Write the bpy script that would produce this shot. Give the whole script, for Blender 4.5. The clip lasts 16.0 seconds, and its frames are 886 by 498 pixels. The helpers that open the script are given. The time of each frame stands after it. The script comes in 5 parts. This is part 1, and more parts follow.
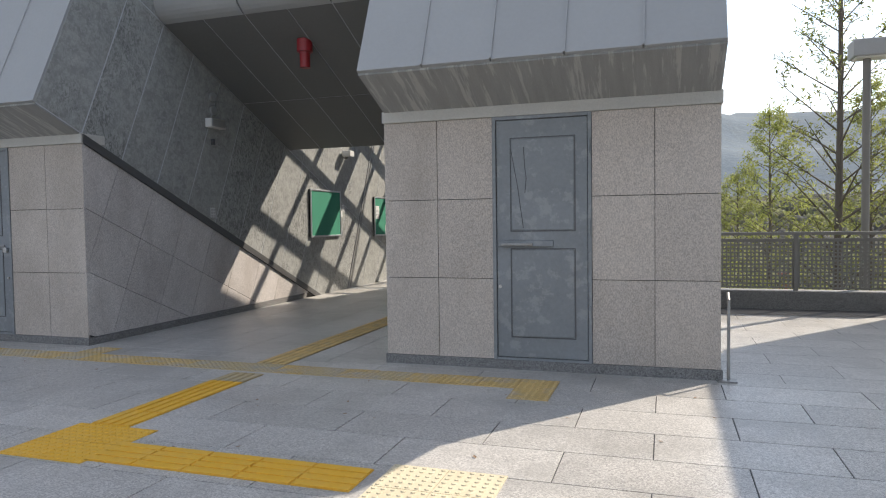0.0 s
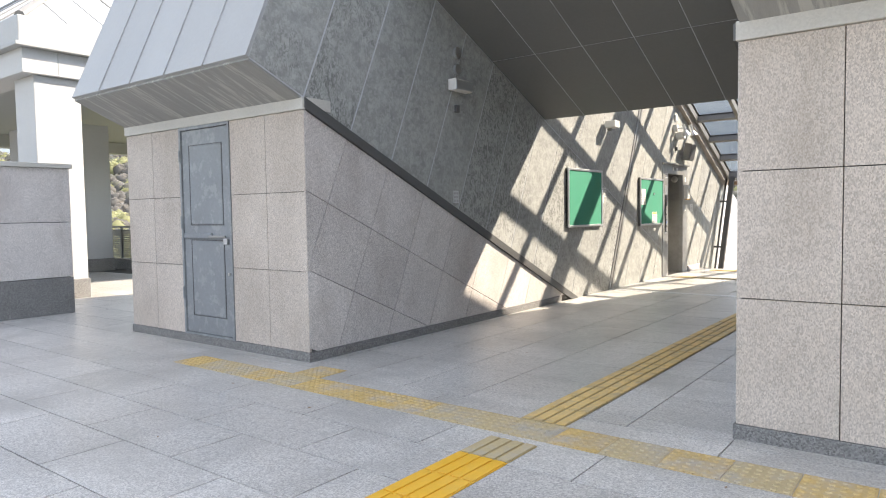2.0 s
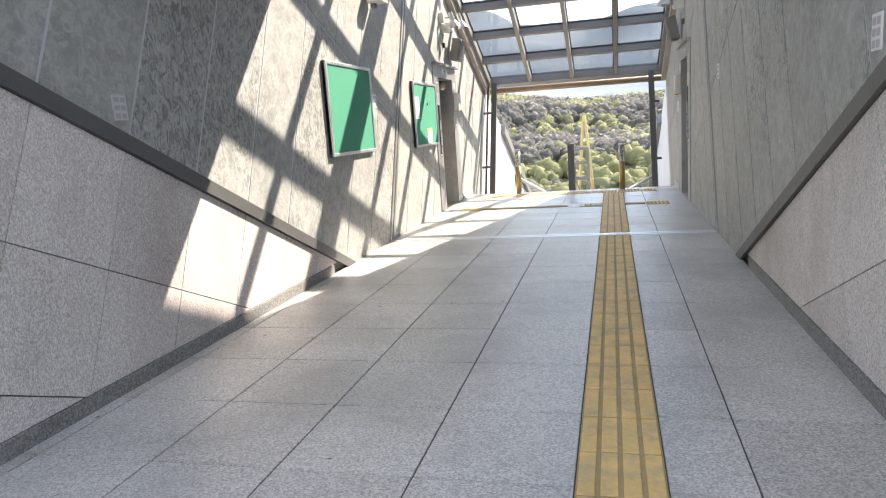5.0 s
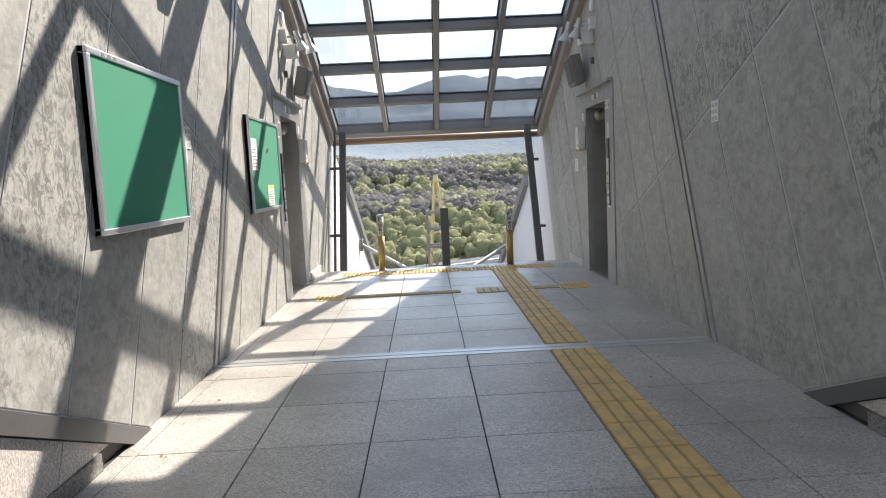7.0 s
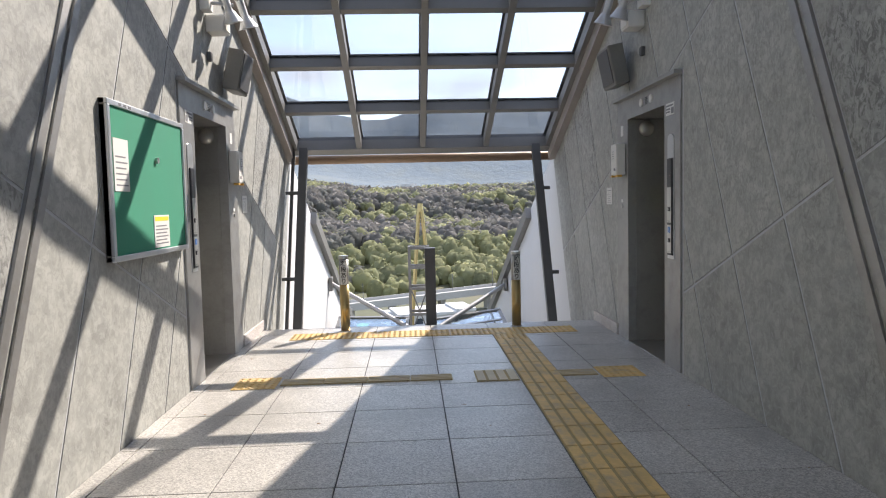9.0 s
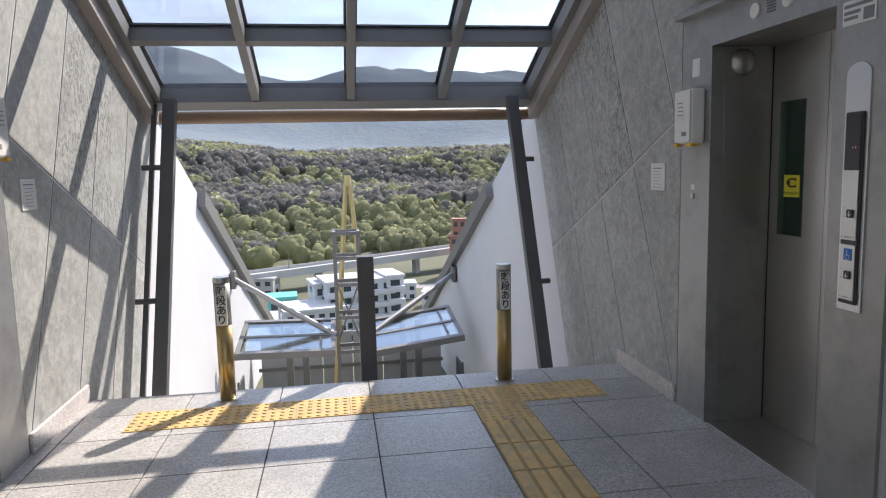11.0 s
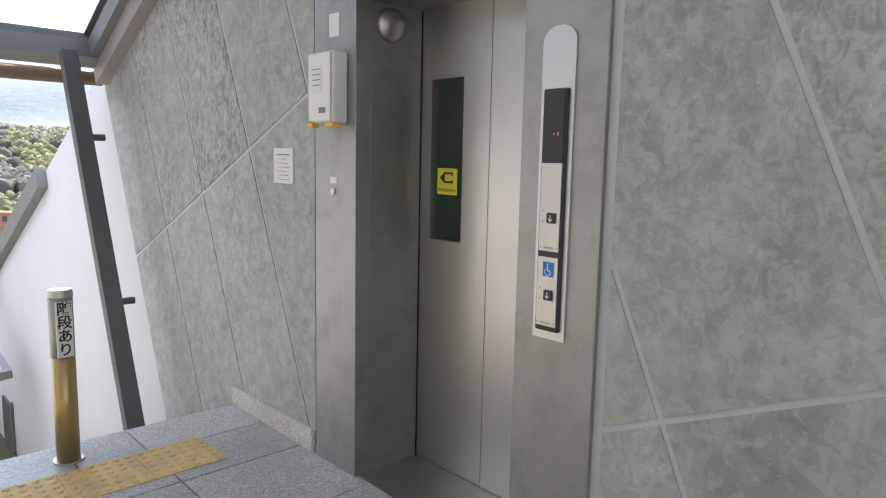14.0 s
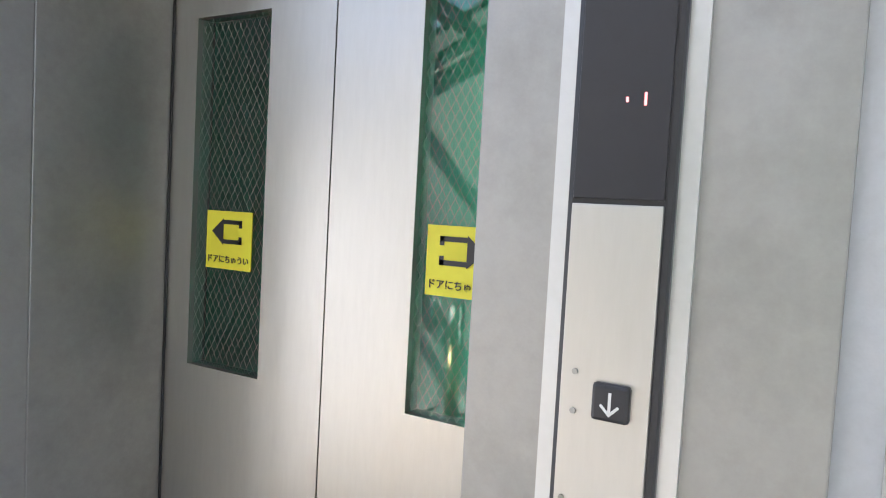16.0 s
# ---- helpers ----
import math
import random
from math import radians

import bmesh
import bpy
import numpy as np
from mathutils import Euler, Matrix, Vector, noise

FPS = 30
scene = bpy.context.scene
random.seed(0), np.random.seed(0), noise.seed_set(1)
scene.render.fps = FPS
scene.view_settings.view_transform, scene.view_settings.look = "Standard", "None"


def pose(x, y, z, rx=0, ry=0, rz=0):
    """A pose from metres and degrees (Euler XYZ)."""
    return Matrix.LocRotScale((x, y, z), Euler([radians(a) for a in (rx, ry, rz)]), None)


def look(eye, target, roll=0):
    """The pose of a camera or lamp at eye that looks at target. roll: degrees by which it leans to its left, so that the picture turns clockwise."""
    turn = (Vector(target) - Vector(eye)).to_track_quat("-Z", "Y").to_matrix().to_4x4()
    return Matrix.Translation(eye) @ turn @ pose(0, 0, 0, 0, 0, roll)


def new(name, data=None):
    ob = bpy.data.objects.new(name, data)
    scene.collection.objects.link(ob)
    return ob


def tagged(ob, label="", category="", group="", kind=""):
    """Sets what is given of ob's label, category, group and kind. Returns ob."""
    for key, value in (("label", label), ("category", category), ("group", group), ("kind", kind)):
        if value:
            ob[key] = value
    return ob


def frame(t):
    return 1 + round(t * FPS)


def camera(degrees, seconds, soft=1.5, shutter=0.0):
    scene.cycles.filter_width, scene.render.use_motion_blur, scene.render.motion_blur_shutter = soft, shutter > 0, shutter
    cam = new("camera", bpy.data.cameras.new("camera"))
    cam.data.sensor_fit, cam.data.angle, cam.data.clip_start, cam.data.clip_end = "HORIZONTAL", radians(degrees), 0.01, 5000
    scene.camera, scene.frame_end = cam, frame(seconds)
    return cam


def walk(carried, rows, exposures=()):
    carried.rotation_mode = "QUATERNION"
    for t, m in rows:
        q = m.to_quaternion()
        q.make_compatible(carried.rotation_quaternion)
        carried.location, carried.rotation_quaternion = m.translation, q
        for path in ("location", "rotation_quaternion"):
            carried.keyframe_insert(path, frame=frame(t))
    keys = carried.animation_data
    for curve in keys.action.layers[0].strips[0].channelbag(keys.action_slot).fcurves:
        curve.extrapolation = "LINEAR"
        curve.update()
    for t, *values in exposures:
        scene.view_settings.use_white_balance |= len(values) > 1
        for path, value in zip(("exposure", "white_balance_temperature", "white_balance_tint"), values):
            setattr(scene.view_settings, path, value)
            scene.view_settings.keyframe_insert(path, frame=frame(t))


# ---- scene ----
cam = camera(66.3, 16.0, 1.1)
PATH = [
    (0, (0.057, -0.177, 1.253), (-0.564, 1.722, 1.172), -0.8),
    (0.5, (-0.262, 0.213, 1.247), (-1.273, 1.937, 1.17), -0.7),
    (1, (-0.618, 0.662, 1.26), (-1.754, 2.306, 1.179), 1.1),
    (1.5, (-0.979, 1.131, 1.226), (-2.167, 2.739, 1.164), -1.1),
    (2, (-1.36, 1.572, 1.246), (-2.569, 3.162, 1.139), -0.9),
    (2.5, (-1.761, 2.007, 1.236), (-2.86, 3.675, 1.128), -0.8),
    (3, (-2.122, 2.53, 1.209), (-3.268, 4.16, 1.043), -2.0),
    (3.5, (-2.48, 3.013, 1.268), (-3.458, 4.739, 1.017), -1.5),
    (4, (-2.77, 3.492, 1.256), (-3.722, 5.224, 0.948), -3.7),
    (4.5, (-3.053, 3.98, 1.222), (-3.736, 5.824, 0.859), -2.9),
    (5, (-3.292, 4.511, 1.208), (-3.783, 6.417, 0.854), -4.0),
    (5.2, (-3.401, 4.731, 1.221), (-3.827, 6.659, 0.899), -3.1),
    (7.3, (-4.254, 7.387, 1.198), (-4.156, 9.378, 1.044), -1.8),
    (7.5, (-4.208, 7.576, 1.195), (-4.1, 9.572, 1.132), -0.3),
    (8, (-4.221, 8.202, 1.213), (-4.049, 10.194, 1.225), -0.9),
    (8.5, (-4.198, 8.768, 1.224), (-4.105, 10.765, 1.146), -0.0),
    (8.7, (-4.176, 8.982, 1.217), (-4.08, 10.977, 1.111), -0.7),
    (10.8, (-4.217, 11.682, 1.379), (-4.126, 13.667, 1.155), -2.5),
    (11, (-4.153, 11.919, 1.359), (-3.851, 13.881, 1.116), -1.4),
    (11.5, (-4.051, 12.364, 1.36), (-3.262, 14.194, 1.19), -1.2),
    (12, (-4.031, 12.597, 1.4), (-2.824, 14.19, 1.339), 0.1),
    (12.5, (-4.023, 12.673, 1.408), (-2.776, 14.236, 1.389), 0.2),
    (13, (-4.017, 12.683, 1.414), (-2.76, 14.238, 1.377), 0.6),
    (13.5, (-3.999, 12.728, 1.378), (-2.697, 14.24, 1.231), 0.8),
    (14, (-3.863, 12.901, 1.316), (-2.514, 14.354, 1.05), 1.2),
    (14.5, (-3.589, 13.199, 1.273), (-2.212, 14.613, 0.952), -0.2),
    (15, (-3.324, 13.535, 1.246), (-1.806, 14.803, 0.952), -1.3),
    (15.5, (-3.024, 13.792, 1.203), (-1.464, 14.993, 0.854), 0.3),
    (16, (-2.856, 13.960, 1.295), (-1.124, 14.953, 1.186), 3.1),
]
walk(cam, [(t, look(eye, target, roll)) for t, eye, target, roll in PATH],
     [(0, 1.50, 7700, 12), (0.5, 1.85, 7800, 12), (1.5, 2.43, 8050, 12), (3.0, 2.78, 8150, 12), (5.0, 2.85, 7900, 13), (7.3, 2.12, 7450, 13),
      (8.7, 1.97, 7400, 14), (11, 1.80, 7050, 15), (11.4, 1.70, 7050, 14), (12.0, 2.30, 7250, 14), (12.5, 2.42, 7400, 14), (13.1, 2.32, 7450, 13), (14.0, 2.88, 7600, 13), (15.0, 3.42, 7400, 13), (16.0, 3.75, 6950, 13)])
# ---------- world, sun ----------
world = bpy.data.worlds.new("world")
scene.world = world
world.use_nodes = True
wn, wl = world.node_tree.nodes, world.node_tree.links
sky = wn.new("ShaderNodeTexSky")
sky.sky_type, sky.sun_disc = "NISHITA", False
sky.sun_elevation, sky.sun_rotation = radians(40.9), radians(38.7)
sky.air_density, sky.dust_density, sky.ozone_density = 1.0, 0.4, 1.5
tc = wn.new("ShaderNodeTexCoord")
cmap = wn.new("ShaderNodeMapping")
cmap.inputs["Scale"].default_value = (1.3, 1.3, 3.6)
wl.new(tc.outputs["Generated"], cmap.inputs["Vector"])
cn = wn.new("ShaderNodeTexNoise")
cn.inputs["Scale"].default_value, cn.inputs["Detail"].default_value, cn.inputs["Roughness"].default_value = 2.2, 7, 0.55
wl.new(cmap.outputs[0], cn.inputs["Vector"])
cr = wn.new("ShaderNodeValToRGB")
cr.color_ramp.elements[0].position, cr.color_ramp.elements[1].position = 0.40, 0.68
wl.new(cn.outputs["Fac"], cr.inputs[0])
cmix = wn.new("ShaderNodeMixRGB")
wl.new(cr.outputs[0], cmix.inputs[0])
wl.new(sky.outputs[0], cmix.inputs[1])
cmix.inputs[2].default_value = (2.75, 2.95, 3.4, 1)
bg = wn["Background"]
wl.new(cmix.outputs[0], bg.inputs[0])
bg.inputs[1].default_value = 0.12
SUN = Vector((-0.722, -0.90, -1.0))
sun = new("sun", bpy.data.lights.new("sun", "SUN"))
sun.data.energy, sun.data.angle, sun.data.color = 1.95, radians(0.53), (1.0, 0.985, 0.965)
sun.rotation_mode = "QUATERNION"
sun.rotation_quaternion = SUN.to_track_quat("-Z", "Y")

# ---------- materials ----------
def material(name, base, rough=0.6, metal=0.0, vary=0.12, scale=4.0, fine=60.0, bump=0.15, spot=0.0, island=0.0, stain=None, stain_amt=0.0, stain_scale=1.2, spec=0.5, stretch=(1, 1, 1), bump_dist=0.004, ramp=(0.47, 0.66), patch=None):
    m = bpy.data.materials.new(name)
    m.use_nodes = True
    n, l = m.node_tree.nodes, m.node_tree.links
    b = n["Principled BSDF"]
    b.inputs["Roughness"].default_value, b.inputs["Metallic"].default_value = rough, metal
    b.inputs["Specular IOR Level"].default_value = spec
    co = n.new("ShaderNodeTexCoord")
    geo = n.new("ShaderNodeNewGeometry")
    mp = n.new("ShaderNodeMapping")
    mp.inputs["Scale"].default_value = stretch
    l.new(geo.outputs["Position"], mp.inputs["Vector"])

    def tex(s, d, r=0.6):
        t = n.new("ShaderNodeTexNoise")
        t.inputs["Scale"].default_value, t.inputs["Detail"].default_value, t.inputs["Roughness"].default_value = s, d, r
        l.new(mp.outputs[0], t.inputs["Vector"])
        return t
    big, small = tex(scale, 5), tex(fine, 3, 0.7)

    def maths(op, a, c):
        k = n.new("ShaderNodeMath")
        k.operation = op
        for i, q in enumerate((a, c)):
            if isinstance(q, (int, float)):
                k.inputs[i].default_value = q
            else:
                l.new(q, k.inputs[i])
        return k.outputs[0]
    f = maths("ADD", maths("MULTIPLY", maths("SUBTRACT", big.outputs["Fac"], 0.5), vary * 4), maths("MULTIPLY", maths("SUBTRACT", small.outputs["Fac"], 0.5), vary * 2.5))
    if island:
        oi = n.new("ShaderNodeObjectInfo")
        f = maths("ADD", f, maths("MULTIPLY", maths("SUBTRACT", oi.outputs["Random"], 0.5), island))
        f = maths("ADD", f, maths("MULTIPLY", maths("SUBTRACT", geo.outputs["Random Per Island"], 0.5), island))
    if spot:
        v = n.new("ShaderNodeTexVoronoi")
        v.inputs["Scale"].default_value = fine * 2.2
        l.new(mp.outputs[0], v.inputs["Vector"])
        sep = n.new("ShaderNodeSeparateColor")
        l.new(v.outputs["Color"], sep.inputs[0])
        f = maths("ADD", f, maths("MULTIPLY", maths("SUBTRACT", sep.outputs[0], 0.5), spot))
    f = maths("ADD", f, 1.0)
    mul = n.new("ShaderNodeMixRGB")
    mul.blend_type = "MULTIPLY"
    mul.inputs[0].default_value = 1
    mul.inputs[1].default_value = (*base, 1)
    l.new(f, mul.inputs[2])
    col = mul.outputs[0]
    if stain:
        st = tex(stain_scale, 8, 0.65)
        st.inputs["Distortion"].default_value = 0.3 if patch else 0.0
        rp = n.new("ShaderNodeValToRGB")
        rp.color_ramp.elements[0].position, rp.color_ramp.elements[1].position = ramp
        l.new(st.outputs["Fac"], rp.inputs[0])
        mx = n.new("ShaderNodeMixRGB")
        l.new(maths("MULTIPLY", rp.outputs[0], stain_amt), mx.inputs[0])
        l.new(col, mx.inputs[1])
        mx.inputs[2].default_value = (*stain, 1)
        col = mx.outputs[0]
        if patch:
            pt = tex(1.3, 5, 0.65)
            pr = n.new("ShaderNodeValToRGB")
            pr.color_ramp.elements[0].position, pr.color_ramp.elements[1].position = 0.50, 0.62
            l.new(pt.outputs["Fac"], pr.inputs[0])
            px = n.new("ShaderNodeMixRGB")
            l.new(maths("MULTIPLY", maths("MULTIPLY", pr.outputs[0], rp.outputs[0]), 0.5), px.inputs[0])
            l.new(col, px.inputs[1])
            px.inputs[2].default_value = (*patch, 1)
            col = px.outputs[0]
    l.new(col, b.inputs["Base Color"])
    if bump:
        bm_ = n.new("ShaderNodeBump")
        bm_.inputs["Strength"].default_value, bm_.inputs["Distance"].default_value = bump, bump_dist
        l.new(maths("ADD", small.outputs["Fac"], maths("MULTIPLY", big.outputs["Fac"], 0.6)), bm_.inputs["Height"])
        l.new(bm_.outputs[0], b.inputs["Normal"])
    rr = maths("ADD", maths("MULTIPLY", maths("SUBTRACT", big.outputs["Fac"], 0.5), 0.3), rough)
    l.new(rr, b.inputs["Roughness"])
    return m


GRANITE = material("granite", (0.53, 0.465, 0.41), 0.75, vary=0.10, scale=1.6, fine=95, bump=0.3, spot=0.5, island=0.12, stain=(0.30, 0.25, 0.20), stain_amt=0.35, stain_scale=1.4, stretch=(1, 1, 0.5))
GRANITE_SIDE = material("granite_side", (0.58, 0.54, 0.515), 0.7, vary=0.11, scale=1.6, fine=90, bump=0.3, spot=0.62, island=0.14, stain=(0.27, 0.22, 0.19), stain_amt=0.35, stain_scale=1.4, stretch=(1, 1, 0.6))
SKIRT = material("dark_granite", (0.20, 0.195, 0.19), 0.7, vary=0.14, scale=3, fine=60, spot=0.8)
def concrete(name, base, flecks):
    """Trowelled concrete board: soft cloudy patches, and dark combed flecks that run along the tilted boards."""
    m = bpy.data.materials.new(name)
    m.use_nodes = True
    n, l = m.node_tree.nodes, m.node_tree.links
    b = n["Principled BSDF"]
    geo, oi = n.new("ShaderNodeNewGeometry"), n.new("ShaderNodeObjectInfo")

    def mapped(scale):
        mp = n.new("ShaderNodeMapping")
        mp.inputs["Rotation"].default_value = (radians(23.7), 0, 0)
        mp.inputs["Scale"].default_value = scale
        l.new(geo.outputs["Position"], mp.inputs["Vector"])
        return mp.outputs[0]

    def tex(vec, s, d, r, w=0.0):
        t = n.new("ShaderNodeTexNoise")
        for k, v in (("Scale", s), ("Detail", d), ("Roughness", r), ("Distortion", w)):
            t.inputs[k].default_value = v
        l.new(vec, t.inputs["Vector"])
        return t.outputs["Fac"]

    def ramp(x, lo, hi):
        t = n.new("ShaderNodeMapRange")
        t.inputs["From Min"].default_value, t.inputs["From Max"].default_value = lo, hi
        l.new(x, t.inputs["Value"])
        return t.outputs[0]

    def maths(op, a, c):
        k = n.new("ShaderNodeMath")
        k.operation = op
        for i, q in enumerate((a, c)):
            if isinstance(q, (int, float)):
                k.inputs[i].default_value = q
            else:
                l.new(q, k.inputs[i])
        return k.outputs[0]

    def mix(fac, a, c):
        t = n.new("ShaderNodeMixRGB")
        l.new(fac, t.inputs[0])
        for i, q in ((1, a), (2, c)):
            if isinstance(q, tuple):
                t.inputs[i].default_value = (*q, 1)
            else:
                l.new(q, t.inputs[i])
        return t.outputs[0]
    even, along = mapped((1, 1, 1)), mapped((1, 1, 0.6))
    cell = n.new("ShaderNodeTexVoronoi")
    cell.inputs["Scale"].default_value = 17
    warp = n.new("ShaderNodeTexNoise")
    warp.inputs["Scale"].default_value, warp.inputs["Detail"].default_value = 9, 4
    l.new(even, warp.inputs["Vector"])
    push = n.new("ShaderNodeVectorMath")
    push.operation = "MULTIPLY_ADD"
    push.inputs[1].default_value = (0.16, 0.16, 0.16)
    l.new(warp.outputs["Color"], push.inputs[0])
    l.new(even, push.inputs[2])
    l.new(push.outputs[0], cell.inputs["Vector"])
    sep = n.new("ShaderNodeSeparateColor")
    l.new(cell.outputs["Color"], sep.inputs[0])
    cloud, wide, grain = tex(even, 11, 6, 0.62, 0.6), tex(even, 1.7, 4, 0.55), tex(even, 130, 3, 0.7)
    tone = maths("ADD", maths("MULTIPLY", maths("SUBTRACT", cloud, 0.5), 1.15), maths("MULTIPLY", maths("SUBTRACT", sep.outputs[0], 0.5), 0.16))
    tone = maths("ADD", tone, maths("MULTIPLY", maths("SUBTRACT", wide, 0.5), 0.55))
    tone = maths("ADD", tone, maths("MULTIPLY", maths("SUBTRACT", grain, 0.5), 0.22))
    tone = maths("ADD", tone, maths("MULTIPLY", maths("SUBTRACT", oi.outputs["Random"], 0.5), 0.20))
    light = n.new("ShaderNodeVectorMath")
    light.operation = "SCALE"
    light.inputs[0].default_value = base
    l.new(maths("ADD", tone, 1.0), light.inputs["Scale"])
    col = light.outputs[0]
    # trowelled patches with crisp edges
    for size, lo, hi, much, gain in ((13, 0.505, 0.545, 0.5, 1.22), (19, 0.53, 0.56, 0.45, 0.76), (8, 0.55, 0.59, 0.4, 0.80)):
        patch = ramp(tex(even, size, 5, 0.58, 1.3), lo, hi)
        col = mix(maths("MULTIPLY", patch, much), col, tuple(gain * c for c in base))
    # pale bloom
    bloom = ramp(tex(even, 6.5, 7, 0.68, 0.9), 0.54, 0.66)
    col = mix(maths("MULTIPLY", bloom, 0.34), col, tuple(min(1.0, 1.32 * c) for c in base))
    # dark flecks, some boards full of them and some with few
    comb = ramp(tex(along, 22, 7, 0.66, 1.7), 0.485, 0.575)
    area_ = ramp(maths("ADD", tex(even, 1.1, 4, 0.6), maths("MULTIPLY", maths("SUBTRACT", oi.outputs["Random"], 0.5), 0.34)), 0.47, 0.64)
    fleck = maths("MULTIPLY", comb, area_)
    col = mix(maths("MULTIPLY", fleck, flecks), col, tuple(0.40 * c for c in base))
    # scratches and pits
    pit = ramp(tex(even, 48, 5, 0.75), 0.655, 0.70)
    col = mix(maths("MULTIPLY", pit, 0.5), col, tuple(0.45 * c for c in base))
    l.new(col, b.inputs["Base Color"])
    l.new(maths("ADD", maths("MULTIPLY", cloud, 0.35), 0.42), b.inputs["Roughness"])
    bp = n.new("ShaderNodeBump")
    bp.inputs["Strength"].default_value, bp.inputs["Distance"].default_value = 0.3, 0.004
    l.new(maths("ADD", maths("ADD", cloud, maths("MULTIPLY", grain, 0.4)), maths("MULTIPLY", fleck, -0.5)), bp.inputs["Height"])
    l.new(bp.outputs[0], b.inputs["Normal"])
    return m


CONCRETE = concrete("concrete_panel", (0.372, 0.375, 0.352), 0.34)
CONCRETE_FLECKED = concrete("weathered_concrete_panel", (0.345, 0.35, 0.335), 0.78)
HOOD = material("hood_panel", (0.37, 0.375, 0.375), 0.6, vary=0.05, scale=1.2, fine=30, bump=0.1, island=0.08)
SOFFIT = material("soffit", (0.30, 0.30, 0.288), 0.65, vary=0.12, scale=2, fine=40, bump=0.2, stain=(0.52, 0.51, 0.48), stain_amt=0.6, stain_scale=2.2, stretch=(9, 0.7, 0.7), ramp=(0.53, 0.60))
CAP = material("cap_stone", (0.52, 0.50, 0.46), 0.7, vary=0.06, scale=3, fine=50, spot=0.1)
SEAL = material("sealant", (0.50, 0.515, 0.54), 0.7, vary=0.08, scale=6, fine=80, bump=0.1)
GROUT = material("grout", (0.10, 0.10, 0.10), 0.9, vary=0.2)
JOINT = material("stone_joint", (0.12, 0.115, 0.11), 0.9, vary=0.1)
PAVER = material("paver", (0.455, 0.437, 0.41), 0.38, vary=0.13, scale=1.4, fine=65, bump=0.25, spot=0.72, island=0.18, stain=(0.29, 0.28, 0.26), stain_amt=0.6, stain_scale=1.3)
YELLOW = material("yellow_tactile", (0.70, 0.475, 0.19), 0.65, vary=0.16, scale=4, fine=40, bump=0.2, stain=(0.40, 0.32, 0.21), stain_amt=0.7, stain_scale=9)
YELLOW_NEW = material("yellow_paint", (0.80, 0.43, 0.04), 0.55, vary=0.08, scale=4, fine=40, bump=0.15, stain=(0.62, 0.40, 0.10), stain_amt=0.4, stain_scale=4)
YELLOW_WORN = material("worn_tactile", (0.50, 0.39, 0.22), 0.7, vary=0.15, scale=4, fine=40, stain=(0.36, 0.34, 0.31), stain_amt=0.8, stain_scale=4)
CREAM = material("cream_tactile", (0.62, 0.54, 0.38), 0.65, vary=0.08, scale=4, fine=40)
STEEL = material("stainless", (0.56, 0.55, 0.53), 0.38, 1.0, vary=0.05, scale=2, fine=90, bump=0.06, stretch=(1, 1, 0.15))
STEEL_DULL = material("hairline_steel", (0.38, 0.375, 0.365), 0.5, 0.85, vary=0.07, scale=3, fine=60, bump=0.08, stain=(0.25, 0.245, 0.23), stain_amt=0.5, stain_scale=6)
# Copy of the hairline steel, darkened a little for shade in the lift recess.
REVEAL = material("shaded_hairline_steel", (0.36, 0.355, 0.34), 0.48, 0.85, vary=0.08, scale=3, fine=60, bump=0.08, stain=(0.25, 0.245, 0.23), stain_amt=0.5, stain_scale=6)
DARKSTEEL = material("dark_steel", (0.11, 0.11, 0.115), 0.5, 0.3, vary=0.12, scale=5, fine=60)
POSTSTEEL = material("dark_grey_post", (0.11, 0.11, 0.11), 0.5, 0.2, vary=0.1, scale=4, fine=60, bump=0.1)
GREYSTEEL = material("grey_painted_steel", (0.20, 0.195, 0.185), 0.45, 0.2, vary=0.08, scale=4, fine=60, bump=0.1)
DOORGREY = material("door_paint", (0.235, 0.25, 0.262), 0.5, 0.1, vary=0.13, scale=2.5, fine=30, bump=0.2, stain=(0.38, 0.385, 0.385), stain_amt=0.42, stain_scale=9, ramp=(0.53, 0.60))
WHITEWALL = material("white_render", (0.55, 0.555, 0.56), 0.8, vary=0.05, scale=1.5, fine=30, bump=0.1, stain=(0.55, 0.55, 0.54), stain_amt=0.4, stain_scale=1.0)
WHITE = material("white_plastic", (0.74, 0.73, 0.70), 0.5, vary=0.03, scale=5, fine=50, bump=0.05)
GREEN = material("green_felt", (0.035, 0.27, 0.17), 0.85, vary=0.05, scale=3, fine=120, bump=0.1)
ALU = material("aluminium", (0.62, 0.63, 0.64), 0.4, 0.9, vary=0.04, scale=5, fine=80, bump=0.04)
BLACK = material("black_plastic", (0.025, 0.025, 0.03), 0.35, vary=0.1, bump=0.02)
RED = material("red_plastic", (0.33, 0.02, 0.025), 0.35, vary=0.08, bump=0.03)
PAPER = material("paper", (0.72, 0.72, 0.70), 0.8, vary=0.03, bump=0.02)
PRINT = material("print_grey", (0.22, 0.22, 0.24), 0.8, vary=0.05, bump=0.0)
PRINT_PALE = material("faint_print", (0.45, 0.45, 0.46), 0.8, vary=0.05, bump=0.0)
STICKER = material("yellow_sticker", (0.78, 0.72, 0.06), 0.5, vary=0.03, bump=0.0)
BLUE = material("blue_sign", (0.015, 0.17, 0.55), 0.45, vary=0.03, bump=0.0)
BRASS = material("brass_post", (0.46, 0.34, 0.16), 0.32, 0.9, vary=0.08, scale=4, fine=70, bump=0.05)
ORANGE = material("orange_tape", (0.75, 0.42, 0.08), 0.5, vary=0.08, bump=0.05)


